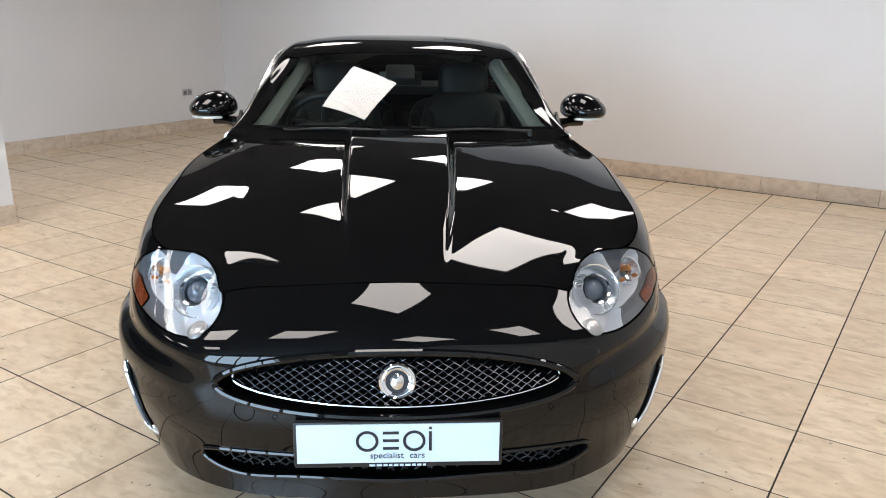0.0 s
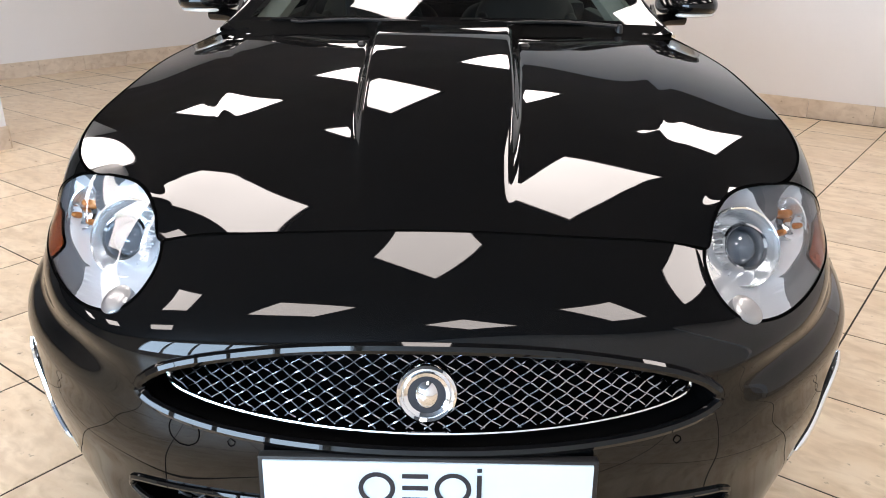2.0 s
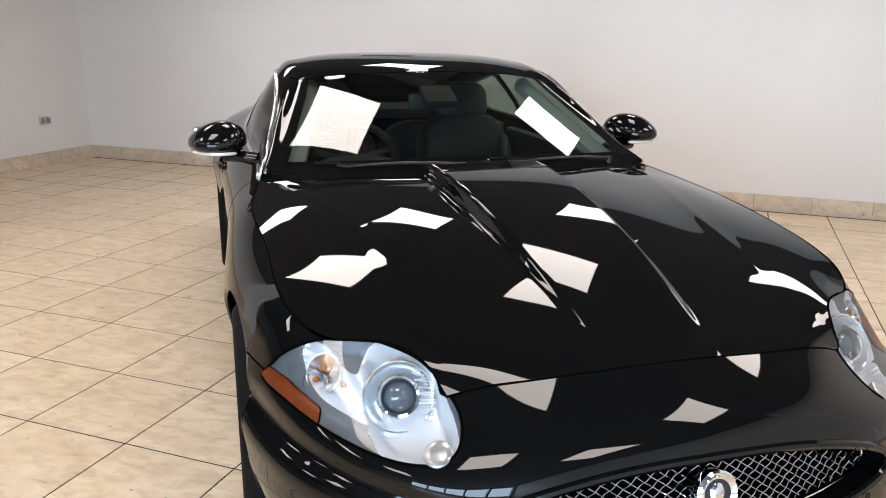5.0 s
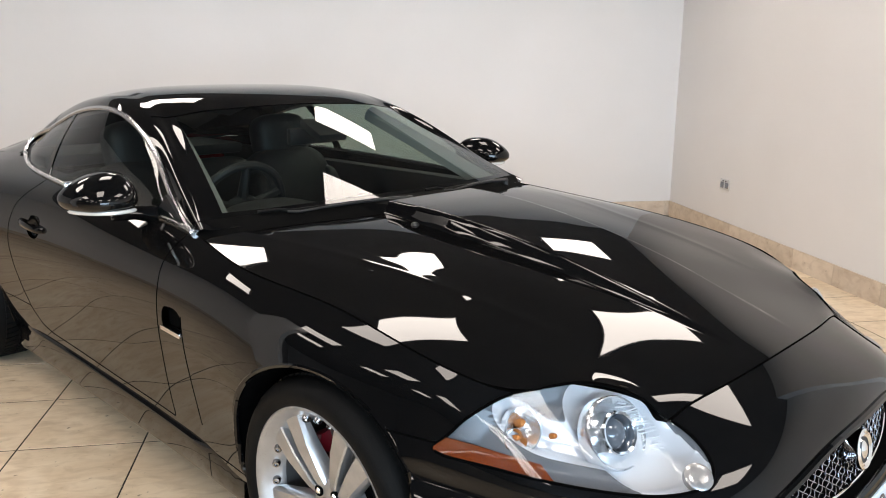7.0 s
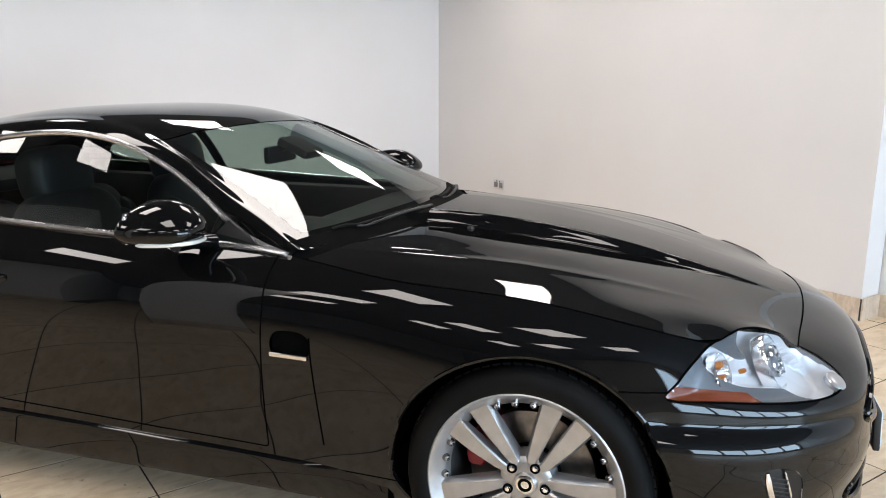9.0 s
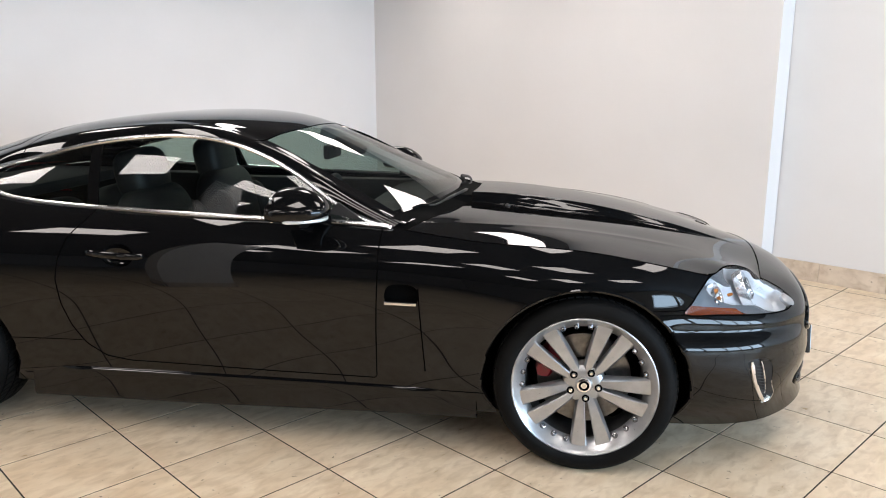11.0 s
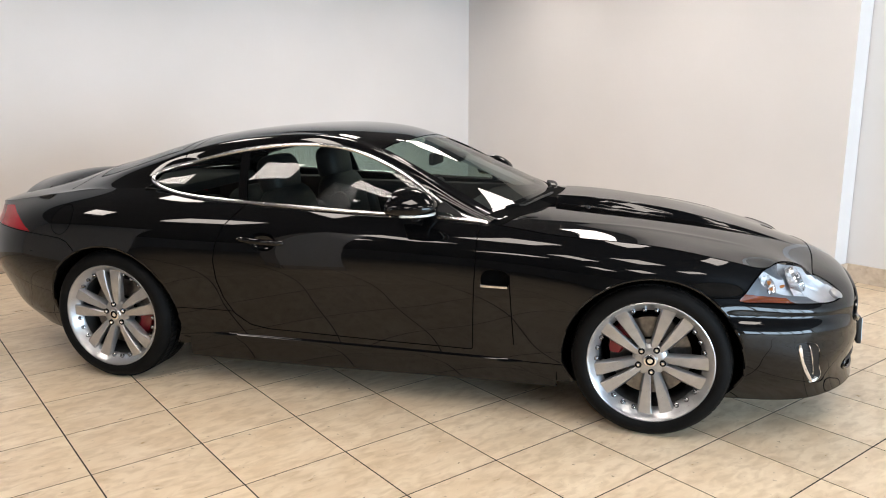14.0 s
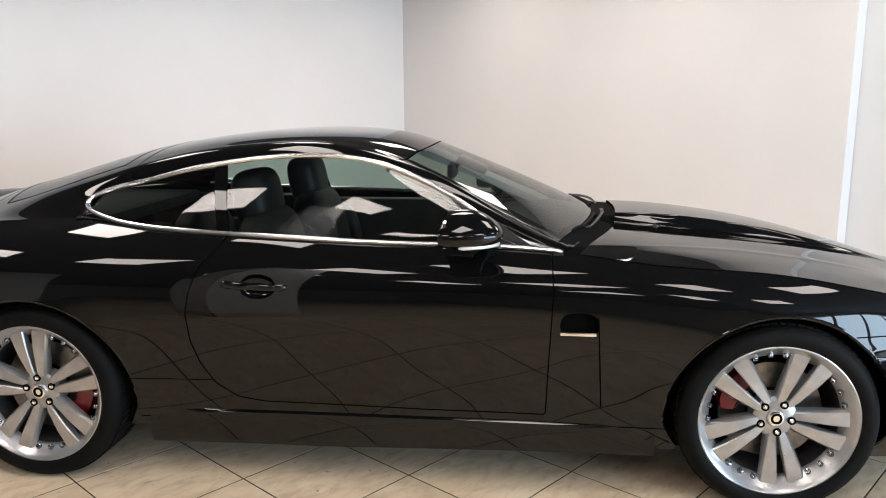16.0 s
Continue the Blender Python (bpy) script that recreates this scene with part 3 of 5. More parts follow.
def between(a, b, c):
    """A point between a and b on an even curve through a, b and the middle point c."""
    x = a[0] * .5 + b[0] * .5
    s, sa, sb, sc = x * x, a[0] ** 2, b[0] ** 2, c[0] ** 2
    wa = (s - sb) * (s - sc) / ((sa - sb) * (sa - sc))
    wb = (s - sa) * (s - sc) / ((sb - sa) * (sb - sc))
    return (x, *(wa * a[k] + wb * b[k] + (1 - wa - wb) * c[k] for k in (1, 2)))


roof_ctrl = []
for row, y in zip(ROOF, [1.70] + [0] * 10 + [3.85, 4.1, 4.45, 4.655]):
    first = tuple(edge_at(y)) if row[0] is None else (-row[0][0], row[0][1], row[0][2])
    right = [first] + [(-x, yy, z) for x, yy, z in row[1:]]
    right.insert(3, between(*right[2:5]))
    roof_ctrl.append(right + [(-x, yy, z) for x, yy, z in reversed(right[:-1])])
roof_ctrl = np.array(roof_ctrl)
roof_ctrl[4:9, 3:-3, 2] += 0.005
CABIN = loft(roof_ctrl, 260, 120)
kv = knots_of(roof_ctrl.transpose(1, 0, 2))
GLASS_V = int(round(kv[2] / kv[-1] * 120))  # grid line of the glass edge


def even_out(g, inside, ease, powers, degree, y0):
    """Draws the heights of part of a sheet towards a low polynomial in width and length."""
    u, v = np.abs(g[..., 0]), g[..., 1] - y0
    t = np.stack([u**i * v**j for i in powers for j in range(degree + 1)], -1)
    c = np.linalg.lstsq(t[inside], g[..., 2][inside], rcond=None)[0]
    g[..., 2] += np.where(inside, ease, 0) * (t @ c - g[..., 2])


def soft(a):
    a = np.clip(a, 0, 1)
    return a * a * (3 - 2 * a)


cols_in = np.minimum(np.arange(121), 120 - np.arange(121))[None, :] + 0 * CABIN[..., 0].astype(int)
head_gap = 2.245 + 0.20 * CABIN[..., 0] ** 2 - CABIN[..., 1]
even_out(CABIN, (cols_in >= GLASS_V - 3) & (head_gap > -0.02), soft((cols_in - GLASS_V + 3) / 5) * soft((head_gap + .02) / .06), (0, 2, 4), 2, 1.9)
even_out(CABIN, (cols_in >= GLASS_V - 2) & (head_gap < 0.0) & (CABIN[..., 1] < 4.1), soft((cols_in - GLASS_V + 2) / 8) * soft(-head_gap / .1) * soft((4.1 - CABIN[..., 1]) / .2), (0, 2, 4), 5, 3.1)

N_FLANK = grid_normals(FLANK)
N_FLANK *= np.sign((N_FLANK[660, 48] * np.array([-1, 0, 0])).sum())
N_BONNET = grid_normals(BONNET)
N_BONNET *= np.sign(N_BONNET[45, 110, 2])
N_CABIN = grid_normals(CABIN)
N_CABIN *= np.sign(N_CABIN[100, 60, 2])

# ---------------------------------------------------------------- the car: panels and openings


def outline(points, a, b, mirror=True):
    """A field, negative inside a closed outline, over the axes a and b (x by its size alone)."""
    p = np.array(points, float)
    q = np.roll(p, -1, 0)

    def field(g):
        u, v = (np.abs(g[..., a]) if a == 0 else g[..., a]), g[..., b]
        d = np.full(u.shape, 9.0)
        inside = np.zeros(u.shape, bool)
        for (x0, y0), (x1, y1) in zip(p, q):
            ex, ey = x1 - x0, y1 - y0
            t = np.clip(((u - x0) * ex + (v - y0) * ey) / (ex * ex + ey * ey + 1e-12), 0, 1)
            d = np.minimum(d, np.hypot(u - x0 - t * ex, v - y0 - t * ey))
            with np.errstate(divide="ignore", invalid="ignore"):
                cross = ((y0 > v) != (y1 > v)) & (u < ex * (v - y0) / (ey + 1e-15) + x0)
            inside ^= cross
        return np.where(inside, -d, d)

    return field


def smooth_loop(points, n):
    p = np.array(points + points[:1], float)
    k = np.r_[0, np.cumsum(np.linalg.norm(np.diff(p, axis=0), axis=1))]
    ext = np.concatenate([p[-4:-1], p, p[1:4]])
    ke = np.concatenate([k[-4:-1] - k[-1], k, k[1:4] + k[-1]])
    return spline(ke, ext, np.linspace(0, k[-1], n, endpoint=False))


def within(lo, hi, field, axis=1):
    """The field where the axis lies between two bounds, and far outside elsewhere."""
    return lambda g: np.where((g[..., axis] > lo) & (g[..., axis] < hi), field(g), 1.0)


def arch(yc, r):
    return lambda g: np.where(np.abs(g[..., 0]) > 0.6, np.hypot(g[..., 1] - yc, g[..., 2] - ARCH_Z) - r + ARCH_IN * np.clip(ARCH_Z - .02 - g[..., 2], 0, 1), 1.0)


R_ARCH, ARCH_Z, ARCH_IN = 0.394, AXZ - 0.014, 0.35
LAMP_LOOP = smooth_loop([(.841, .628), (.828, .654), (.796, .699), (.753, .730), (.716, .745), (.661, .754), (.587, .757), (.539, .747), (.510, .729), (.484, .695), (.474, .672), (.479, .650), (.492, .632), (.515, .615), (.562, .602), (.62, .598), (.668, .601), (.708, .606), (.745, .612), (.778, .618), (.811, .623)], 84)
F_LAMP = within(-1, 0.70, outline(LAMP_LOOP, 0, 2))


def f_mouth(g):
    x, z = g[..., 0] / 0.470, g[..., 2] - 0.505
    s = np.sqrt(np.clip(1 - x * x, 0, 1))
    f = np.maximum(z - 0.104 * s, -z - 0.062 * s)
    return np.where((np.abs(x) < 1) & (g[..., 1] < 0.3), f, np.where(g[..., 1] < 0.3, np.abs(x) * 0.470 - 0.470 + 0.001, 1.0))


INTAKE = smooth_loop([(-.505, .310), (-.25, .324), (0, .330), (.25, .324), (.505, .310), (.528, .300), (.530, .284), (.510, .268), (.30, .256), (0, .252), (-.30, .256), (-.510, .268), (-.530, .284), (-.528, .300)], 96)


def f_intake(g):
    flat = np.stack([g[..., 1] * 0, g[..., 0], g[..., 2]], -1)
    return np.where(g[..., 1] < 0.3, outline(INTAKE, 1, 2)(flat), 1.0)


DRL = smooth_loop([(.801, .452), (.782, .457), (.746, .442), (.728, .377), (.704, .318), (.684, .277), (.692, .259), (.716, .263), (.745, .297), (.772, .350), (.792, .403)], 44)
F_DRL = within(-1, 0.6, outline(DRL, 0, 2))
F_DOOR = outline([(1.742, .99), (1.738, .91), (1.733, .77), (1.745, .52), (1.752, .318), (2.166, .318), (2.533, .324), (2.80, .328), (2.90, .345), (2.98, .40), (3.03, .48), (3.058, .57), (3.066, .677), (3.05, .76), (3.018, .843), (2.965, .91), (2.925, .965), (2.91, 1.0)], 1, 2)
F_FUEL = within(3.8, 4.2, lambda g: np.hypot(g[..., 1] - 3.978, g[..., 2] - .833) - .071)
F_TAIL = outline([(4.20, .758), (4.33, .822), (4.455, .868), (4.58, .856), (4.72, .838), (4.73, .772), (4.434, .766)], 1, 2)
F_BUMP = lambda g: g[..., 2] - 0.645
F_REARB = lambda g: g[..., 2] - np.interp(g[..., 1], [3.85, 3.88, 3.92, 3.97, 4.05, 4.20, 4.43, 4.7], [.66, .695, .728, .743, .748, .755, .763, .768])
F_HANDLE = within(2.6, 3.0, lambda g: np.hypot((g[..., 1] - 2.795) / 1.55, g[..., 2] - .778) - .044)
F_VENT = outline(smooth_loop([(1.580, .645), (1.578, .69), (1.60, .708), (1.65, .712), (1.695, .700), (1.703, .645), (1.65, .643)], 30), 1, 2)
HOLES = [arch(AXF, R_ARCH), arch(AXR, R_ARCH), F_LAMP, f_mouth, f_intake, F_DRL, F_HANDLE, F_VENT, F_TAIL]
flank = FLANK
for f in HOLES:
    flank = snap(flank, f)
mid = (flank[1:, 1:] + flank[:-1, :-1] + flank[1:, :-1] + flank[:-1, 1:]) / 4
side = np.where(mid[..., 0] > 0, "|left", "|right").astype(object)
names = np.full(mid.shape[:2], "wing", dtype=object)
names[(mid[..., 1] < 0.62) & (F_BUMP(mid) < 0)] = "front_bumper"
names[mid[..., 1] < 0.26] = "front_bumper"
names[(mid[..., 1] >= 2.9)] = "rear_quarter"
names[(mid[..., 1] >= 1.75) & (mid[..., 1] < 3.25) & (mid[..., 2] < .40)] = "side_skirt"
names[F_DOOR(mid) < 0] = "door"
names[(mid[..., 1] > 3.85) & (F_REARB(mid) < 0)] = "rear_bumper"
names[F_FUEL(mid) < 0] = "fuel_flap"
for i in np.ndindex(names.shape):
    if names[i] not in ("front_bumper", "rear_bumper"):
        names[i] += side[i]
right_half = mid[..., 0] <= 0
names[(F_TAIL(mid) < 0) & right_half] = "tail_lamp|right"
names[(F_TAIL(mid) < 0) & ~right_half] = "tail_lamp|left"
lamp_faces = F_LAMP(mid) < 0
for f in HOLES[:8]:
    names[f(mid) < 0] = ""
names[names == "fuel_flap|left"] = "rear_quarter|left"
made = sheet_parts(flank, N_FLANK, names, lambda n: REDLENS if n.startswith("tail") else PAINT, car, {"tail_lamp|left": "red tail lamp lens", "tail_lamp|right": "red tail lamp lens"})
lens_names = np.where(lamp_faces, np.where(right_half, "lens|right", "lens|left"), "").astype(object)

sheet_parts(BONNET, N_BONNET, np.full((120, 220), "bonnet", dtype=object), lambda n: PAINT, car)
cmid = (CABIN[1:, 1:] + CABIN[:-1, :-1] + CABIN[1:, :-1] + CABIN[:-1, 1:]) / 4
vi = np.arange(120)[None, :] + 0 * cmid[..., 0].astype(int)
F_HEAD = lambda g: g[..., 1] - (2.245 + 0.20 * g[..., 0] ** 2)


def f_rearwin(g):
    x = np.abs(g[..., 0])
    w = 0.455 + 0.02 * (g[..., 1] - 3.5)
    return np.maximum(np.maximum(x - w, 3.44 + 0.25 * x**2 - g[..., 1]), g[..., 1] - (4.09 - 0.25 * x**2))


cabin = snap(snap(CABIN, F_HEAD), f_rearwin)
cmid = (cabin[1:, 1:] + cabin[:-1, :-1] + cabin[1:, :-1] + cabin[:-1, 1:]) / 4
cn = np.full(cmid.shape[:2], "roof", dtype=object)
cn[cmid[..., 1] > 4.12] = "boot_lid"
cn[(F_HEAD(cmid) < 0) & (vi >= GLASS_V) & (vi < 120 - GLASS_V)] = "windscreen"
row_i = np.arange(260)[:, None] + 0 * vi
edge_in = (vi < GLASS_V + 3) | (vi >= 117 - GLASS_V) | (row_i < 6)
cn[(cn == "windscreen") & edge_in] = "screen_border"
cn[f_rearwin(cmid) < 0] = "rear_window"
GLASSY = ("windscreen", "rear_window")
made_c = sheet_parts(cabin, N_CABIN, cn, lambda n: GLASS if n in GLASSY else PAINT, car, {"windscreen": "clear laminated windscreen glass", "rear_window": "tinted rear window glass", "screen_border": "black printed border of the windscreen"})
for n in GLASSY:
    made_c[n].visible_shadow = False

# shut lines: near-black strips just over the closed skin paint the gaps' shade
bm = bmesh.new()
seam_end = int(np.argmax(EDGE_LINE[:, 1] > 1.66))
for sx in (1, -1):
    rows_e = FLANK[HALF : HALF + seam_end, -1] if sx > 0 else FLANK[HALF : HALF - seam_end : -1, -1]
    norm_e = N_FLANK[HALF : HALF + seam_end, -1] if sx > 0 else N_FLANK[HALF : HALF - seam_end : -1, -1]
    ribbon(bm, [(p, (n + np.array((0, 0, 1))) / 2) for p, n in zip(rows_e, norm_e)], 0.0042, 0.0008)


def gap(bm, field, keep=None, width=0.0045, grid=None, normals=None):
    for line in trace(FLANK if grid is None else grid, N_FLANK if normals is None else normals, field, keep):
        ribbon(bm, line, width)


gap(bm, F_DOOR, lambda p: p[2] < 0.975)
gap(bm, F_FUEL, lambda p: p[0] < 0, 0.003)
gap(bm, F_BUMP, lambda p: 0.585 < p[1] < 0.72 and math.hypot(p[1] - AXF, p[2] - ARCH_Z) > R_ARCH)
gap(bm, F_REARB, lambda p: 3.85 < p[1] < 4.70 and math.hypot(p[1] - AXR, p[2] - ARCH_Z) > R_ARCH)
gap(bm, lambda g: g[..., 2] - 0.412, lambda p: 2.98 < p[1] < 3.32 and abs(p[0]) > .8, 0.003)
gap(bm, lambda g: g[..., 2] - (0.283 + 0.02 * (1.4 - g[..., 1])), lambda p: 1.31 < p[1] < 3.3 and abs(p[0]) > .8, 0.004)
gap(bm, lambda g: g[..., 1] - 1.577 + 0.06 * (.70 - g[..., 2]), lambda p: .36 < p[2] < .70 and abs(p[0]) > .8, 0.005)
gap(bm, F_HEAD, lambda p: abs(p[0]) < 0.60, 0.006, CABIN, N_CABIN)
gap(bm, f_rearwin, None, 0.008, CABIN, N_CABIN)
gap(bm, lambda g: g[..., 1] - 3.36 - 0.2 * (g[..., 0]) ** 2, lambda p: abs(p[0]) < 0.56, 0.004, CABIN, N_CABIN)
gap(bm, lambda g: g[..., 1] - 4.12 - 0.0 * g[..., 0], lambda p: abs(p[0]) < 0.62, 0.004, CABIN, N_CABIN)
tagged(part("shut_line_shade", bm, GAP, car, "near-black strip painting the shade in the gap between the body panels", False), kind="stuff")


# rolled lips round the openings
def lip(field, radius, material, name, label="", keep=None, grid=FLANK, normals=N_FLANK, push=-0.3):
    out = []
    for line in trace(grid, normals, field, keep):
        if len(line) < 6:
            continue
        bm = bmesh.new()
        closed = np.linalg.norm(line[0][0] - line[-1][0]) < 1e-6
        pts = [p + n / np.linalg.norm(n) * radius * push for p, n in (line[:-1] if closed else line)]
        add_tube(bm, pts, radius, 8, closed)
        out.append(part(name, bm, material, car, label))
    return out


lip(arch(AXF, R_ARCH), 0.010, PAINT, "arch_lip", keep=lambda p: p[2] > .200, push=-0.9)
lip(arch(AXR, R_ARCH), 0.010, PAINT, "arch_lip", keep=lambda p: p[2] > .200, push=-0.9)
lip(F_LAMP, 0.0034, GAP, "lamp_gasket", "black rubber lamp surround")
lip(f_mouth, 0.010, PAINT, "grille_surround", push=0.1)
lip(f_intake, 0.007, PAINT, "intake_surround", push=0.0)

flank_right = FLANK[HALF:].reshape(-1, 3)
# dark insides: arch liners, mouth, intake, underbody
for sx in (-1, 1):
    for yc in (AXF, AXR):
        bm = bmesh.new()
        rings = []
        for deep in (0.012, 0.30):
            ring = []
            for a in range(-18, 199, 6):
                ra = R_ARCH + .012
                ra -= ARCH_IN * max(0, -.02 - ra * math.sin(radians(a)))
                y, z = yc + ra * math.cos(radians(a)), ARCH_Z + ra * math.sin(radians(a))
                k = ((flank_right[:, 1] - y) ** 2 + (flank_right[:, 2] - z) ** 2).argmin()
                ring.append(bm.verts.new((sx * (-flank_right[k, 0] - deep), y, z)))
            rings.append(ring)
        for k in range(len(rings[0]) - 1):
            bm.faces.new((rings[0][k], rings[0][k + 1], rings[1][k + 1], rings[1][k]))
        bm.faces.new(rings[1])
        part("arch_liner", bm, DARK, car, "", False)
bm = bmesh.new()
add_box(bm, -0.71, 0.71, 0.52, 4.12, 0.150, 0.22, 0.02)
# unseen lower box, added only to block light and deepen the floor shadow
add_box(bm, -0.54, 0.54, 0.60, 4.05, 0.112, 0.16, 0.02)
part("underbody_and_blocker", bm, DARK, car, "", False)


def recess(loop, depth, name, y_of, material=DARK):
    """A closed dark pocket behind an opening in the nose."""
    bm = bmesh.new()
    front = [bm.verts.new((x, y_of(x, z) + 0.004, z)) for x, z in loop]
    back = [bm.verts.new((x * .97, y_of(x, z) + depth, z)) for x, z in loop]
    n = len(loop)
    for k in range(n):
        bm.faces.new((front[k], front[(k + 1) % n], back[(k + 1) % n], back[k]))
    bm.faces.new(back)
    return part(name, bm, material, car, "", False)


nose = FLANK[HALF - 130 : HALF + 131].reshape(-1, 3)


def nose_y(x, z):
    """How far back the nose's skin lies at a width and height."""
    d = (nose[:, 0] - x) ** 2 + (nose[:, 2] - z) ** 2
    k = np.argpartition(d, 4)[:4]
    w = 1 / (d[k] + 1e-7)
    return float((nose[k, 1] * w).sum() / w.sum())


mouth = [(0.470 * math.cos(a), 0.505 + (0.104 if math.sin(a) > 0 else 0.062) * math.sin(a)) for a in [2 * math.pi * k / 90 for k in range(90)]]
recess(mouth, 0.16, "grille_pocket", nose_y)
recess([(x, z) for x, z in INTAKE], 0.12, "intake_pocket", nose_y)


def mesh_grid(loop_inside, y_of, pitch, slope, radius, x_max, z_lo, z_hi, wave=0.004):
    """Crossing wires cut to an outline."""
    bm = bmesh.new()
    for sgn in (1, -1):
        span = slope * x_max
        a = z_lo - span
        while a < z_hi + span:
            run = []
            for x in np.arange(-x_max, x_max, 0.006):
                z = a + sgn * slope * x
                if loop_inside(x, z):
                    run.append((x, y_of(x, z) + wave * math.sin(x * 2 * math.pi / pitch * slope + a * 90) * sgn, z))
                else:
                    if len(run) > 2:
                        add_tube(bm, run, radius, 5)
                    run = []
            if len(run) > 2:
                add_tube(bm, run, radius, 5)
            a += pitch
    return bm


def grille_y(x, z):
    return 0.058 + 0.30 * x * x + 0.40 * (z - 0.51)


def in_grille(x, z, w=0.432, zc=0.510):
    return abs(x) < w and -0.050 * math.sqrt(1 - (x / w) ** 2) < z - zc < 0.073 * math.sqrt(1 - (x / w) ** 2)


part("grille_mesh", mesh_grid(in_grille, grille_y, 0.0185, 0.62, 0.0017, 0.436, 0.44, 0.60, 0.0018), MESHCHROME, car, "polished chrome diamond mesh grille")
bm = bmesh.new()
loop = [(0.435 * math.cos(a), 0.510 + (0.075 if math.sin(a) > 0 else 0.052) * math.sin(a)) for a in [2 * math.pi * k / 120 for k in range(120)]]
add_tube(bm, [(x, grille_y(x, z) - 0.004, z) for x, z in loop], 0.0034, 8, True)
part("grille_frame", bm, CHROME, car, "slim bright frame of the grille")
lo = outline(INTAKE, 1, 2)
part("lower_mesh", mesh_grid(lambda x, z: float(lo(np.array([0, x, z]))) < -0.002, lambda x, z: nose_y(x, z) + 0.045, 0.022, 0.62, 0.0024, 0.555, 0.22, 0.37), TRIM, car, "black diamond mesh in the lower intake")

# badge: a chrome ring round a dark disc with a plain raised boss
FACE_M = pose(0, 0.036, 0.532, 90 - 12, 0, 0)
bm = bmesh.new()
add_lathe(bm, [(.030, .010), (.036, .013), (.0385, .010), (.043, .013), (.047, .010), (.048, .0), (.046, -.02)], 48, FACE_M)
badge = part("badge", bm, CHROME, car, "round chrome badge on the grille")
bm = bmesh.new()
add_lathe(bm, [(0.0001, .0085), (.031, .0085)], 40, FACE_M)
part("badge_disc", bm, PLATEDARK, badge)
bm = bmesh.new()
add_lathe(bm, [(0.0001, .016), (.008, .0155), (.014, .013), (.019, .009)], 24, FACE_M @ Matrix.Diagonal((0.9, 1.15, 1, 1)))
part("badge_boss", bm, CHROME, badge)

# number plate with plain marks for the dealer's name
plate = tagged(new("number_plate"), "white show plate in a black holder")
plate.parent = car
PM = pose(0.003, -0.012, 0.375, 90 - 3, 0, 0)
plate.matrix_local = PM
bm = bmesh.new()
add_box(bm, -.268, .268, -.064, .064, -.022, -.002, 0.006)
part("holder", bm, TRIM, plate)
bm = bmesh.new()
add_box(bm, -.259, .259, -.049, .058, -.003, .0015, 0.001)
part("plate_face", bm, PLATEWHITE, plate, "pale blue-white plate", False)


def mark(kind, *v):
    bm = bmesh.new()
    if kind == "ring":
        cx, cy, r, w = v
        add_lathe(bm, [(r - w, .0), (r - w, .0012), (r, .0012), (r, .0)], 32, pose(cx, cy, .0018))
    else:
        x0, x1, y0, y1 = v
        add_box(bm, x0, x1, y0, y1, .0016, .0030)
    part("plate_mark", bm, PLATEDARK, plate, "dark blue plain mark", False)


mark("ring", -.080, .012, .029, .0075)
for lo_y in (.031, .0095, -.012):
    mark("bar", -.040, .001, lo_y, lo_y + .0075)
mark("ring", .040, .012, .029, .0075)
mark("bar", .0775, .085, -.016, .038)
mark("bar", .0775, .085, .044, .0505)


def words(text, size, m, material, parent, name):
    cu = bpy.data.curves.new(name, "FONT")
    cu.body, cu.size, cu.align_x, cu.extrude = text, size, "CENTER", 0.0006
    ob = new(name + "_curve", cu)
    dg = bpy.context.evaluated_depsgraph_get()
    me = bpy.data.meshes.new_from_object(ob.evaluated_get(dg))
    bpy.data.objects.remove(ob)
    me.name = name
    me.materials.clear()
    me.materials.append(material)
    out = new(name, me)
    out.parent, out.matrix_local = parent, m
    return tagged(out, "small dark lettering", kind="stuff")


words("specialist", .024, pose(-.030, -.036, .002), PLATEDARK, plate, "plate_words")
words("cars", .024, pose(.048, -.036, .002), PLATEDARK, plate, "plate_words")
x = -.075
while x < .07:
    w = .006 + .010 * random.random()
    bm = bmesh.new()
    add_box(bm, x, min(x + w, .07), -.0595, -.0545, -.0018, .0004)
    part("footer_mark", bm, PLATEWHITE, plate, "", False)
    x += w + .004

# tow cover and sensor in the bumper, outlined with the same painted gap shade
for cx, cz, r in ((-.395, .446, .027), (-.312, .438, .008), (.405, .446, .008)):
    f = lambda g, cx=cx, cz=cz, r=r: np.where(g[..., 1] < .3, np.hypot(g[..., 0] - cx, g[..., 2] - cz) - r, 1.0)
    bm = bmesh.new()
    gap(bm, f, None, 0.0018)
    part("bumper_cover", bm, GAP, car, "", False)

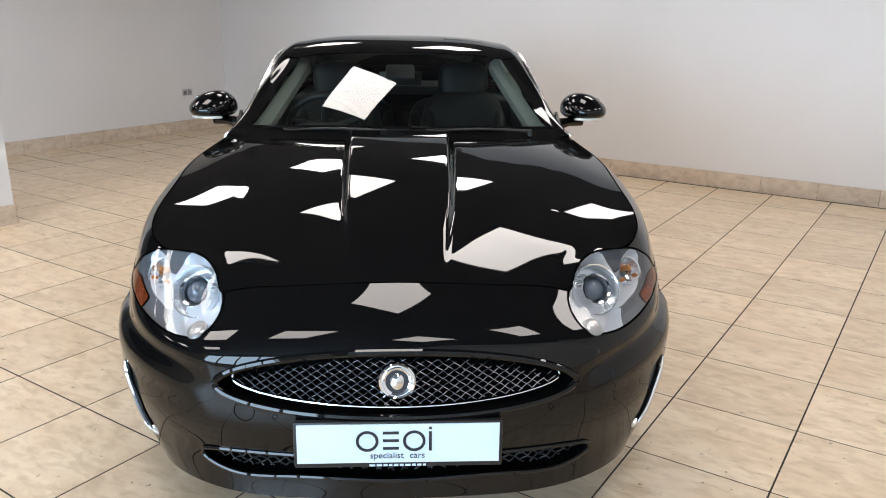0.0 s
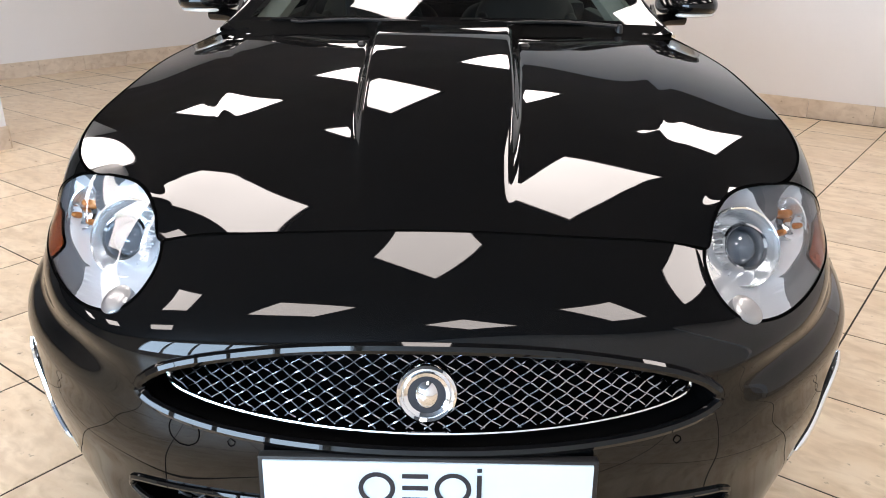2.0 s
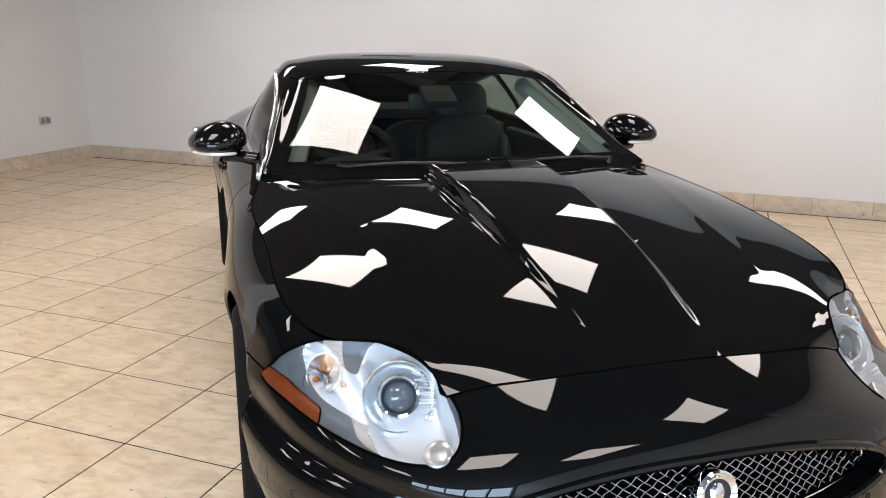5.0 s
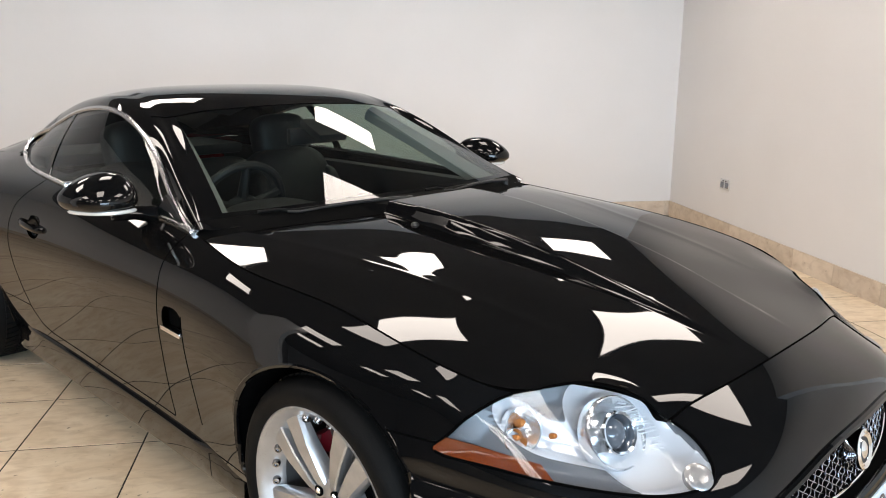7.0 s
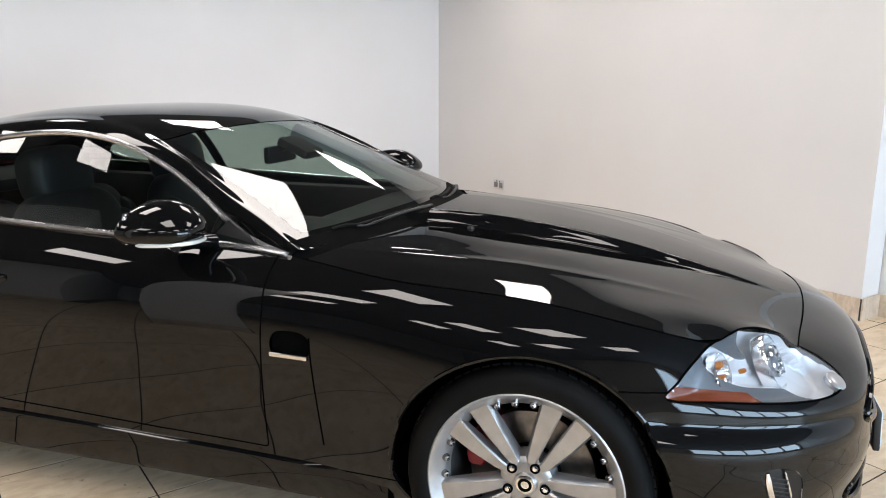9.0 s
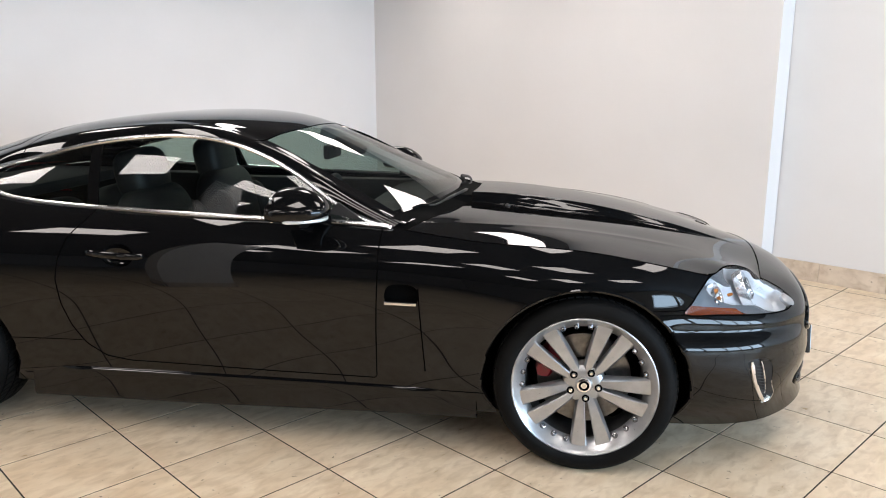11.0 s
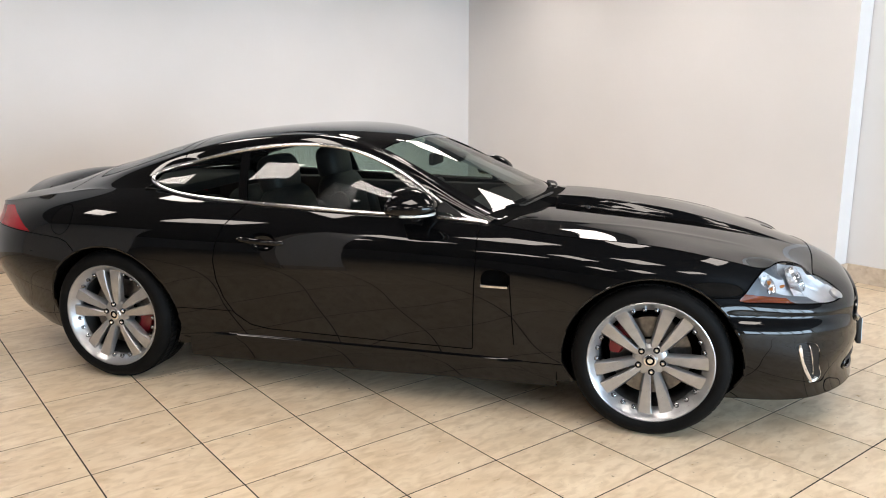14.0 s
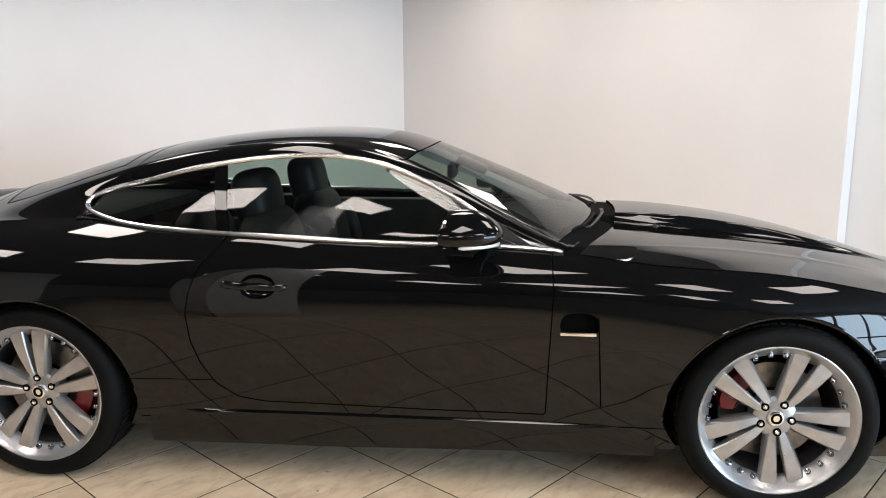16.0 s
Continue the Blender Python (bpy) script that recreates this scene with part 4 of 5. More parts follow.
# running lamps: a dark meshed slot between an outer and an inner blade
BLADE_OUT = curve_at([(.798, .450), (.791, .402), (.771, .350), (.744, .298), (.716, .265)], 22)
BLADE_IN = curve_at([(.746, .436), (.730, .379), (.708, .323), (.689, .283)], 18)
for sx in (-1, 1):
    lamp = tagged(new("running_lamp"), "slim chrome-edged running lamp in the bumper corner")
    lamp.parent = car
    bm = bmesh.new()
    c = np.array(DRL).mean(0)
    front, back = [], []
    for X, z in DRL:
        y = nose_y(-X, z)
        front.append(bm.verts.new((sx * X, y + .002, z)))
        back.append(bm.verts.new((sx * (c[0] + (X - c[0]) * .85), y + .040, z)))
    n = len(DRL)
    for k in range(n):
        bm.faces.new((front[k], front[(k + 1) % n], back[(k + 1) % n], back[k]))
    bm.faces.new(back)
    part("pocket", bm, TRIM, lamp, "", False)
    for line, r, sink in ((BLADE_OUT, .0085, -.003), (BLADE_IN, .0040, .028)):
        bm = bmesh.new()
        ends = [r * min(1, .5 + k * .25) for k in range(3)]
        ys = np.polyval(np.polyfit(line[:, 1], [nose_y(-X, z) for X, z in line], 2), line[:, 1])
        add_tube(bm, [(sx * X, y + sink, z) for (X, z), y in zip(line, ys)], ends + [r] * (len(line) - 6) + ends[::-1], 10)
        part("blade", bm, CHROME, lamp, "bright chrome blade")
    bm = bmesh.new()
    add_tube(bm, [(sx * X, nose_y(-X, z) + .012, z) for X, z in curve_at([(.717, .268), (.704, .260), (.692, .264), (.688, .278)], 8)], .008, 8)
    part("lamp_end", bm, STRIP, lamp, "clear lower end of the running lamp")
    for k in range(11):
        z = .286 + k * .0135
        xa = np.interp(z, [.265, .298, .350, .402, .450], [.716, .744, .771, .791, .798]) - .016
        xb = np.interp(z, [.279, .319, .375, .438], [.688, .706, .729, .746]) + .005
        if xa - xb > .008:
            bm = bmesh.new()
            add_tube(bm, [(sx * xa, nose_y(-xa, z) + .020, z + .008), (sx * xb, nose_y(-xb, z) + .020, z - .008)], .0018, 5)
            part("mesh_bar", bm, TRIM, lamp)

# ---------------------------------------------------------------- headlamps
lens_made = sheet_parts(flank + N_FLANK * 0.001, N_FLANK, lens_names, lambda n: CLEAR, car)


for sx, tag in ((-1, "right"), (1, "left")):
    lens = lens_made["lens|" + tag]
    lamp = tagged(new("headlamp"), "clear oval headlamp with chrome projector and amber strip")
    lamp.parent = car
    lens.parent = lamp
    lens.visible_shadow = False
    lens["label"] = "clear curved lens"
    # housing: the lens skin sunk inwards; a white keyhole in a grey surround
    mask = lamp_faces & ((mid[..., 0] > 0) == (sx > 0))
    depth = np.clip(-F_LAMP(flank), 0, 1)

    def keyhole(g):
        x, z = np.abs(g[..., 0]), g[..., 2]
        main = np.hypot((x - .574) / 1.0, (z - .668) / 1.08) - .088
        small = np.hypot((x - .722) / .9, z - .697) - .045
        bridge = np.maximum(np.abs(x - .66) - .07, np.abs(z - .672 - .2 * (x - .66)) - .034)
        return np.minimum(np.minimum(main, small), bridge)

    amber_edge = lambda g: np.maximum(.742 - np.abs(g[..., 0]), g[..., 2] - 0.640 - 0.24 * (np.abs(g[..., 0]) - .742))
    house = snap(snap(flank, keyhole), amber_edge)
    deep = np.clip(-keyhole(house) / 0.02, 0, 1)
    bowl = house - N_FLANK * (0.004 + 0.016 * np.clip(depth / 0.02, 0, 1) + 0.040 * deep)[..., None]
    nb = grid_normals(bowl)
    nb *= np.sign((nb * N_FLANK).sum(-1, keepdims=True))
    hmid = (house[1:, 1:] + house[:-1, :-1] + house[1:, :-1] + house[:-1, 1:]) / 4
    kind = np.where(mask, np.where(keyhole(hmid) < 0, "reflector", "bezel"), "").astype(object)
    kind[mask & (amber_edge(hmid) < 0)] = "amber_reflector"
    for nm, mt in (("reflector", LAMPWHITE), ("bezel", LAMPGREY), ("amber_reflector", AMBER)):
        sel = np.where(kind == nm, nm, "").astype(object)
        sheet_parts(bowl + (N_FLANK * 0.006 if nm == "amber_reflector" else 0), nb, sel, lambda n: mt, lamp)

    def seat_at(x, z, sink, forward):
        """A frame behind the lens, turned partly from its normal to straight ahead."""
        d = (flank[..., 0] - sx * x) ** 2 + (flank[..., 2] - z) ** 2 + 9 * (flank[..., 1] > .8)
        k = np.unravel_index(d.argmin(), d.shape)
        nn = Vector(N_FLANK[k]).normalized()
        to = (nn * (1 - forward) + Vector((0, -1, 0.10)) * forward).normalized()
        return Matrix.Translation(Vector(flank[k]) - nn * sink) @ to.to_track_quat("Z", "Y").to_matrix().to_4x4()

    m = seat_at(.588, .693, .030, .55)
    bm = bmesh.new()
    add_lathe(bm, [(.040, -.034), (.056, -.026), (.068, -.010), (.072, .004), (.075, .006), (.077, .002), (.077, -.03)], 56, m)
    part("main_bowl", bm, REFLECTOR, lamp, "bright main reflector bowl")
    bm = bmesh.new()
    add_lathe(bm, [(.034, -.03), (.035, .004), (.038, .012), (.043, .014), (.046, .010), (.047, -.03)], 48, m)
    part("projector_ring", bm, CHROME, lamp, "chrome ring")
    bm = bmesh.new()
    add_lathe(bm, [(.0001, .012), (.012, .0105), (.022, .006), (.030, -.002), (.0345, -.014)], 40, m)
    part("projector", bm, DARKGLASS, lamp, "grey glass projector lens")
    m = seat_at(.728, .700, .030, .45)
    bm = bmesh.new()
    add_lathe(bm, [(.006, -.026), (.020, -.022), (.032, -.010), (.037, .003), (.040, .004), (.041, -.02)], 36, m @ Matrix.Diagonal((1, 1.12, 1, 1)))
    part("indicator_bowl", bm, REFLECTOR, lamp, "small bright indicator bowl")
    bm = bmesh.new()
    add_lathe(bm, [(.0001, .008), (.006, .006), (.0095, -.002), (.0095, -.022)], 16, m @ pose(0, .012, 0))
    part("bulb", bm, BULB, lamp, "orange indicator bulb")
    for bx, bz in ((.694, .690), (.748, .682)):
        bm = bmesh.new()
        add_lathe(bm, [(.0001, .008), (.0045, .006), (.0065, 0), (.0065, -.012)], 14, seat_at(bx, bz, .024, .45))
        part("small_bulb", bm, BULB, lamp)
    m = seat_at(.752, .676, .026, .45)
    bm = bmesh.new()
    add_lathe(bm, [(.0001, -.016), (.010, -.015), (.020, -.006), (.024, .002), (.026, .0), (.026, -.02)], 28, m)
    part("side_bowl", bm, CHROME, lamp, "small bright side lamp bowl")
    # fluted inner wall beside the projector
    for k in range(13):
        a = k / 12
        bm = bmesh.new()
        z = .664 + .066 * a
        m0, m1 = seat_at(.512 + .0005 * (k - 6) ** 2, z, .020, .5), seat_at(.548, z + .002, .032, .5)
        add_tube(bm, [m0.translation, m1.translation], .0016, 6)
        part("flute", bm, LAMPWHITE, lamp)
    # washer cap
    p = np.array((sx * .534, nose_y(-.534, .619), .619))
    k = np.linalg.norm(flank.reshape(-1, 3) - p, axis=1).argmin()
    nn = Vector(N_FLANK.reshape(-1, 3)[k])
    m = Matrix.Translation(Vector(p)) @ nn.to_track_quat("Z", "Y").to_matrix().to_4x4()
    bm = bmesh.new()
    add_lathe(bm, [(.0001, .006), (.014, .0055), (.025, .004), (.029, .001), (.029, -.012)], 36, m)
    part("washer_cap", bm, SILVER, lamp, "round silver washer cap")

# ---------------------------------------------------------------- side glass, chrome trim, pillars
top_line = CABIN[:, 0]
last = int(np.argmax(top_line[:, 2] * (top_line[:, 1] > 3.5) + (top_line[:, 1] <= 3.5) * 9 < 0.994))


def top_at(y):
    k = int(np.argmax(top_line[:, 1] >= y))
    a, b = top_line[max(k - 1, 0)], top_line[k]
    t = 0 if b[1] == a[1] else (y - a[1]) / (b[1] - a[1])
    return a + np.clip(t, 0, 1) * (b - a)


for sx in (-1, 1):
    for name, y0, y1 in (("door_window", 1.735, 2.955), ("quarter_window", 2.975, 3.606)):
        bm = bmesh.new()
        rows = []
        ys = np.linspace(y0, y1, 60)
        for y in ys:
            lean = 0.055 * max(0.0, 1 - abs(y - 2.965) / 0.35)
            a, b = edge_at(y), top_at(y + lean)
            col = []
            for s in np.linspace(0, 1, 12):
                p = a + (b - a) * s
                bul = 0.016 * 4 * s * (1 - s)
                col.append(bm.verts.new((-sx * (p[0] - bul) if sx > 0 else p[0] - bul, p[1], p[2])))
            rows.append(col)
        for r0, r1 in zip(rows, rows[1:]):
            for k in range(11):
                bm.faces.new((r0[k], r0[k + 1], r1[k + 1], r1[k]))
        ob = part(name, bm, GLASS, car, "tinted side window glass")
        ob.visible_shadow = False
    upper = [(sx * (abs(p[0]) + .004), p[1], p[2]) for p in top_line[: last + 1]]
    lower = [(sx * (abs(a[0]) + .004), a[1], a[2] + .004) for a in (edge_at(y) for y in np.linspace(1.712, 3.585, 80))]
    up_i = max(k for k, p in enumerate(upper) if p[1] < 3.44)
    lo_i = max(k for k, p in enumerate(lower) if p[1] < 3.40)
    sharp = [Vector(p) for p in upper[up_i:] + lower[lo_i:][::-1]]
    p0, p2, tip = sharp[0], sharp[-1], Vector((sx * .612, 3.735, 1.035))
    length = [0.0]
    for a, b in zip(sharp, sharp[1:]):
        length.append(length[-1] + (b - a).length)
    turn = [p0 * (1 - t) ** 2 + tip * 2 * t * (1 - t) + p2 * t * t for t in (v / length[-1] for v in length)]
    bm = bmesh.new()
    va = [bm.verts.new(p - Vector((sx * .004, 0, 0))) for p in sharp]
    vb = [bm.verts.new(p) for p in turn]
    for k in range(len(va) - 1):
        bm.faces.new((va[k], va[k + 1], vb[k + 1], vb[k]))
    bmesh.ops.recalc_face_normals(bm, faces=bm.faces)
    corner = part("window_corner", bm, PAINT, car)
    bend = []
    for k in range(len(sharp)):
        n = N_CABIN[up_i + k, 0] if up_i + k <= last else N_FLANK[HALF + int(np.abs(EDGE_LINE[:, 1] - sharp[k][1])[70:].argmin()) + 70, -1]
        bend.append((-sx * n[0], n[1], n[2]))
    corner.data.normals_split_custom_set_from_vertices(bend * 2)
    bm = bmesh.new()
    add_tube(bm, upper[:up_i] + turn + lower[:lo_i][::-1], 0.0095, 8, False)
    part("window_chrome", bm, BRIGHT, car, "bright chrome strip round the side windows")
    bm = bmesh.new()
    rows = []
    for t in np.linspace(0, 1, 12):
        row = []
        for dy, out in ((-.026, -.004), (-.024, .004), (.024, .004), (.026, -.004)):
            a, b = edge_at(2.965 + dy), top_at(3.02 + dy)
            p = a + (b - a) * t
            row.append(bm.verts.new((sx * (abs(p[0]) + out + .016 * 4 * t * (1 - t)), p[1], p[2])))
        rows.append(row)
    for r0, r1 in zip(rows, rows[1:]):
        for k in range(3):
            bm.faces.new((r0[k], r0[k + 1], r1[k + 1], r1[k]))
    bmesh.ops.recalc_face_normals(bm, faces=bm.faces)
    part("centre_pillar", bm, PAINT, car, "slim black pillar between the side windows")
    # light pillar trim inside the windscreen
    bm = bmesh.new()
    rows = []
    for k in range(5, 66, 5):
        a, b = CABIN[k, GLASS_V + 2], CABIN[k, GLASS_V + 7]
        na, nb = N_CABIN[k, GLASS_V + 2], N_CABIN[k, GLASS_V + 7]
        cut = [a - na * .030, a * .65 + b * .35 - na * .040, a * .35 + b * .65 - nb * .062, a * .4 + b * .6 - nb * .095]
        rows.append([bm.verts.new((sx * abs(p[0]), p[1], p[2])) for p in cut])
    for r0, r1 in zip(rows, rows[1:]):
        for k in range(3):
            bm.faces.new((r0[k], r0[k + 1], r1[k + 1], r1[k]))
    part("pillar_trim", bm, TRIMGREY, car, "pale grey inner pillar trim")

# black border along the foot of the windscreen and the cowl below it
bm = bmesh.new()
back = BONNET[-1] - np.array((0, 0, 0.012))
v_at = np.linspace(0, 120, 221)
front_row = []
for j in range(221):
    k = v_at[j]
    i0 = int(k)
    f = k - i0
    front_row.append(CABIN[4, i0] * (1 - f) + CABIN[4, min(i0 + 1, 120)] * f + np.array((0, 0, .002)))
va, vb = [bm.verts.new(p) for p in back], [bm.verts.new(p) for p in front_row]
for k in range(220):
    bm.faces.new((va[k], va[k + 1], vb[k + 1], vb[k]))
part("cowl_panel", bm, DARK, car, "matt black scuttle panel under the wipers")


def screen_point(x, row, lift):
    """A point over the windscreen at a width and a row from its foot."""
    r = cabin[row]
    k = int(np.abs(r[:, 0] - x).argmin())
    return Vector(r[k] + N_CABIN[row, k] * lift)


def wiper(x_pivot, x_tip, row0, row1):
    w = tagged(new("wiper"), "black windscreen wiper arm and blade")
    w.parent = car
    bm = bmesh.new()
    n = 14
    add_tube(bm, [screen_point(x_pivot + (x_tip - x_pivot) * s, int(row0 + (row1 - row0) * s), .016 + .012 * math.sin(math.pi * s)) for s in np.linspace(0, 1, n)], [.008] * 4 + [.006] * 6 + [.004] * 4, 6)
    part("arm", bm, TRIM, w)
    bm = bmesh.new()
    s0, s1 = 0.25, 1.18
    add_tube(bm, [screen_point(x_pivot + (x_tip - x_pivot) * s, int(row0 + (row1 - row0) * s) + 2, .008) for s in np.linspace(s0, s1, 18)], .0055, 6)
    part("blade", bm, RUBBER, w)
    bm = bmesh.new()
    add_lathe(bm, [(.0001, .010), (.009, .009), (.012, .003), (.012, -.03)], 20, Matrix.Translation(screen_point(x_pivot, int(row0), .014)))
    part("pivot_cap", bm, TRIM, w)


wiper(-.06, -.50, 1, 2)
wiper(.56, .12, 1, 2)

# ---------------------------------------------------------------- mirrors, handles, vents, fuel flap, nozzles
side_pts = FLANK[HALF:].reshape(-1, 3)


def side_x(y, z):
    """Half width of the flank at a place along the car and a height."""
    d = (side_pts[:, 1] - y) ** 2 + (side_pts[:, 2] - z) ** 2
    return float(-side_pts[d.argmin(), 0])


for sx in (-1, 1):
    mir = tagged(new("door_mirror"), "black door mirror with a clear indicator strip")
    mir.parent = car
    mir.location = (sx * .905, 2.035, .985)
    bm = bmesh.new()
    bmesh.ops.create_uvsphere(bm, u_segments=48, v_segments=32, radius=1)
    for v in bm.verts:
        x, y, z = (math.copysign(abs(c) ** 0.80, c) for c in v.co)
        y = min(y, 0.50)
        out = x * sx
        front = max(0.0, -y)
        high = (.082 - .020 * out - .022 * out * out) * (1 - .42 * front * front)
        low = .046 * (1 - .25 * front)
        v.co = (x * (.112 - .020 * front), y * .128 + .030 * out * out * (1 - front), z * (high if z > 0 else low))
    part("shell", bm, PAINT, mir)
    bm = bmesh.new()
    add_box(bm, -.086, .086, .060, .071, -.036, .056, .010)
    part("mirror_glass", bm, CHROME, mir, "silvered mirror glass")
    bm = bmesh.new()
    arc = [(sx * (-.01 + .112 * math.sin(t)), -.122 * math.cos(t) + .010 + .03 * max(0, math.sin(t)) ** 2, -.030) for t in np.linspace(-.55, 1.40, 22)]
    add_tube(bm, arc, [.002] + [.0065] * 20 + [.002], 8, flat=.7)
    part("indicator_strip", bm, STRIP, mir, "slim clear indicator strip")
    bm = bmesh.new()
    add_tube(bm, [(-sx * .02, -.02, -.046), (-sx * .09, -.035, -.052), (-sx * .150, -.060, -.062)], [.026, .022, .030], 12, flat=1.2)
    part("arm", bm, PAINT, mir)
    bm = bmesh.new()
    base = [(-.03, -.072), (-.235, -.072), (-.115, .008)]
    va = [bm.verts.new((-sx * (.162 + .10 * max(0, z + .06)), y, z)) for y, z in base]
    vb = [bm.verts.new((-sx * (.150 + .10 * max(0, z + .06)), y, z)) for y, z in base]
    for k in range(3):
        bm.faces.new((va[k], va[(k + 1) % 3], vb[(k + 1) % 3], vb[k]))
    bm.faces.new(vb)
    part("sail_panel", bm, TRIM, mir, "", False)

    # door handle in a bowl
    hd = tagged(new("door_handle"), "black pull handle over a hollow")
    hd.parent = car
    hd.location = (sx * (side_x(2.81, .782) - .004), 2.81, .782)
    bm = bmesh.new()
    add_tube(bm, [(sx * y2, y1, z1) for y1, z1, y2 in ((-.118, -.004, .0), (-.10, -.003, .014), (-.05, 0, .022), (0, .002, .024), (.05, .003, .022), (.10, .004, .014), (.122, .004, .0))], [.011, .013, .014, .014, .014, .014, .012], 10, flat=.75)
    part("grip", bm, PAINT, hd)
    bm = bmesh.new()
    bmesh.ops.create_uvsphere(bm, u_segments=24, v_segments=12, radius=1)
    bmesh.ops.delete(bm, geom=[v for v in bm.verts if v.co.x * sx > 0.05], context="VERTS")
    for v in bm.verts:
        v.co = (v.co.x * .030 - sx * .002, v.co.y * .070 - .015, v.co.z * .046 - .004)
    part("bowl", bm, PAINT, hd)

    vent = tagged(new("side_vent"), "black wing vent with a chrome bar")
    vent.parent = car
    vent.location = (sx * side_x(1.645, .66), 1.645, .655)
    bm = bmesh.new()
    add_box(bm, min(-sx * .014, sx * .006), max(-sx * .014, sx * .006), -.062, .062, -.024, -.010, .003, Matrix.Rotation(radians(sx * 1.5), 4, "Z"))
    part("chrome_bar", bm, CHROME, vent, "satin chrome bar")
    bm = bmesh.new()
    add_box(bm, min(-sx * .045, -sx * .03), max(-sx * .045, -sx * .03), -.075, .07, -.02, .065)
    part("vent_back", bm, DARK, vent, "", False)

    bm = bmesh.new()
    for xx, yy in ((.235, 1.30),):
        k = np.linalg.norm(BONNET.reshape(-1, 3) - np.array((sx * xx, yy, .93)), axis=1).argmin()
        p, nn = Vector(BONNET.reshape(-1, 3)[k]), Vector(N_BONNET.reshape(-1, 3)[k])
        add_lathe(bm, [(.0001, .010), (.008, .008), (.013, .002), (.014, -.004)], 18, Matrix.Translation(p) @ nn.to_track_quat("Z", "Y").to_matrix().to_4x4())
    part("washer_nozzle", bm, TRIM, car)

# proud ledges along the sills
for sx in (-1, 1):
    bm = bmesh.new()
    ys = np.linspace(1.36, 3.26, 40)
    rows = []
    for y in ys:
        x = side_x(y, .27)
        dip = .028 * min(1.0, max(0.0, (y - 1.4) / 1.2))
        e = max(-.6, min(1.0, (y - 1.36) / .16 - .6, (3.26 - y) / .16 - .6))
        prof = [(x - .012, .292), (x + .004 * e, .288), (x + .012 * e, .280), (x + .013 * e, .268), (x + .007 * e, .235), (x - .002, .190 - dip), (x - .010, .172 - dip), (x - .06, .166 - dip)]
        rows.append([bm.verts.new((sx * a, y, z)) for a, z in prof])
    for a, b in zip(rows, rows[1:]):
        for k in range(len(a) - 1):
            bm.faces.new((a[k], a[k + 1], b[k + 1], b[k]))
    bmesh.ops.recalc_face_normals(bm, faces=bm.faces)
    part("sill_ledge", bm, PAINT, car)

# boot spoiler
bm = bmesh.new()
cols = []
for x in np.linspace(-.56, .56, 41):
    e = 1 - (abs(x) / .56) ** 4
    yb = 4.66 - 0.34 * x * x
    prof = [(yb - .34, .948 + .02 * e - .02), (yb - .26, .965 + .022 * e), (yb - .14, .955 + .036 * e), (yb - .04, .925 + .045 * e), (yb, .905 + .048 * e), (yb + .006, .895 + .04 * e), (yb - .03, .885)]
    c = curve_at(prof, 22)
    cols.append([bm.verts.new((x, y, z + .012 - .06 * (abs(x) / .56) ** 2)) for y, z in c])
for a, b in zip(cols, cols[1:]):
    for k in range(21):
        bm.faces.new((a[k], a[k + 1], b[k + 1], b[k]))
part("boot_spoiler", bm, PAINT, car)

# ---------------------------------------------------------------- wheels


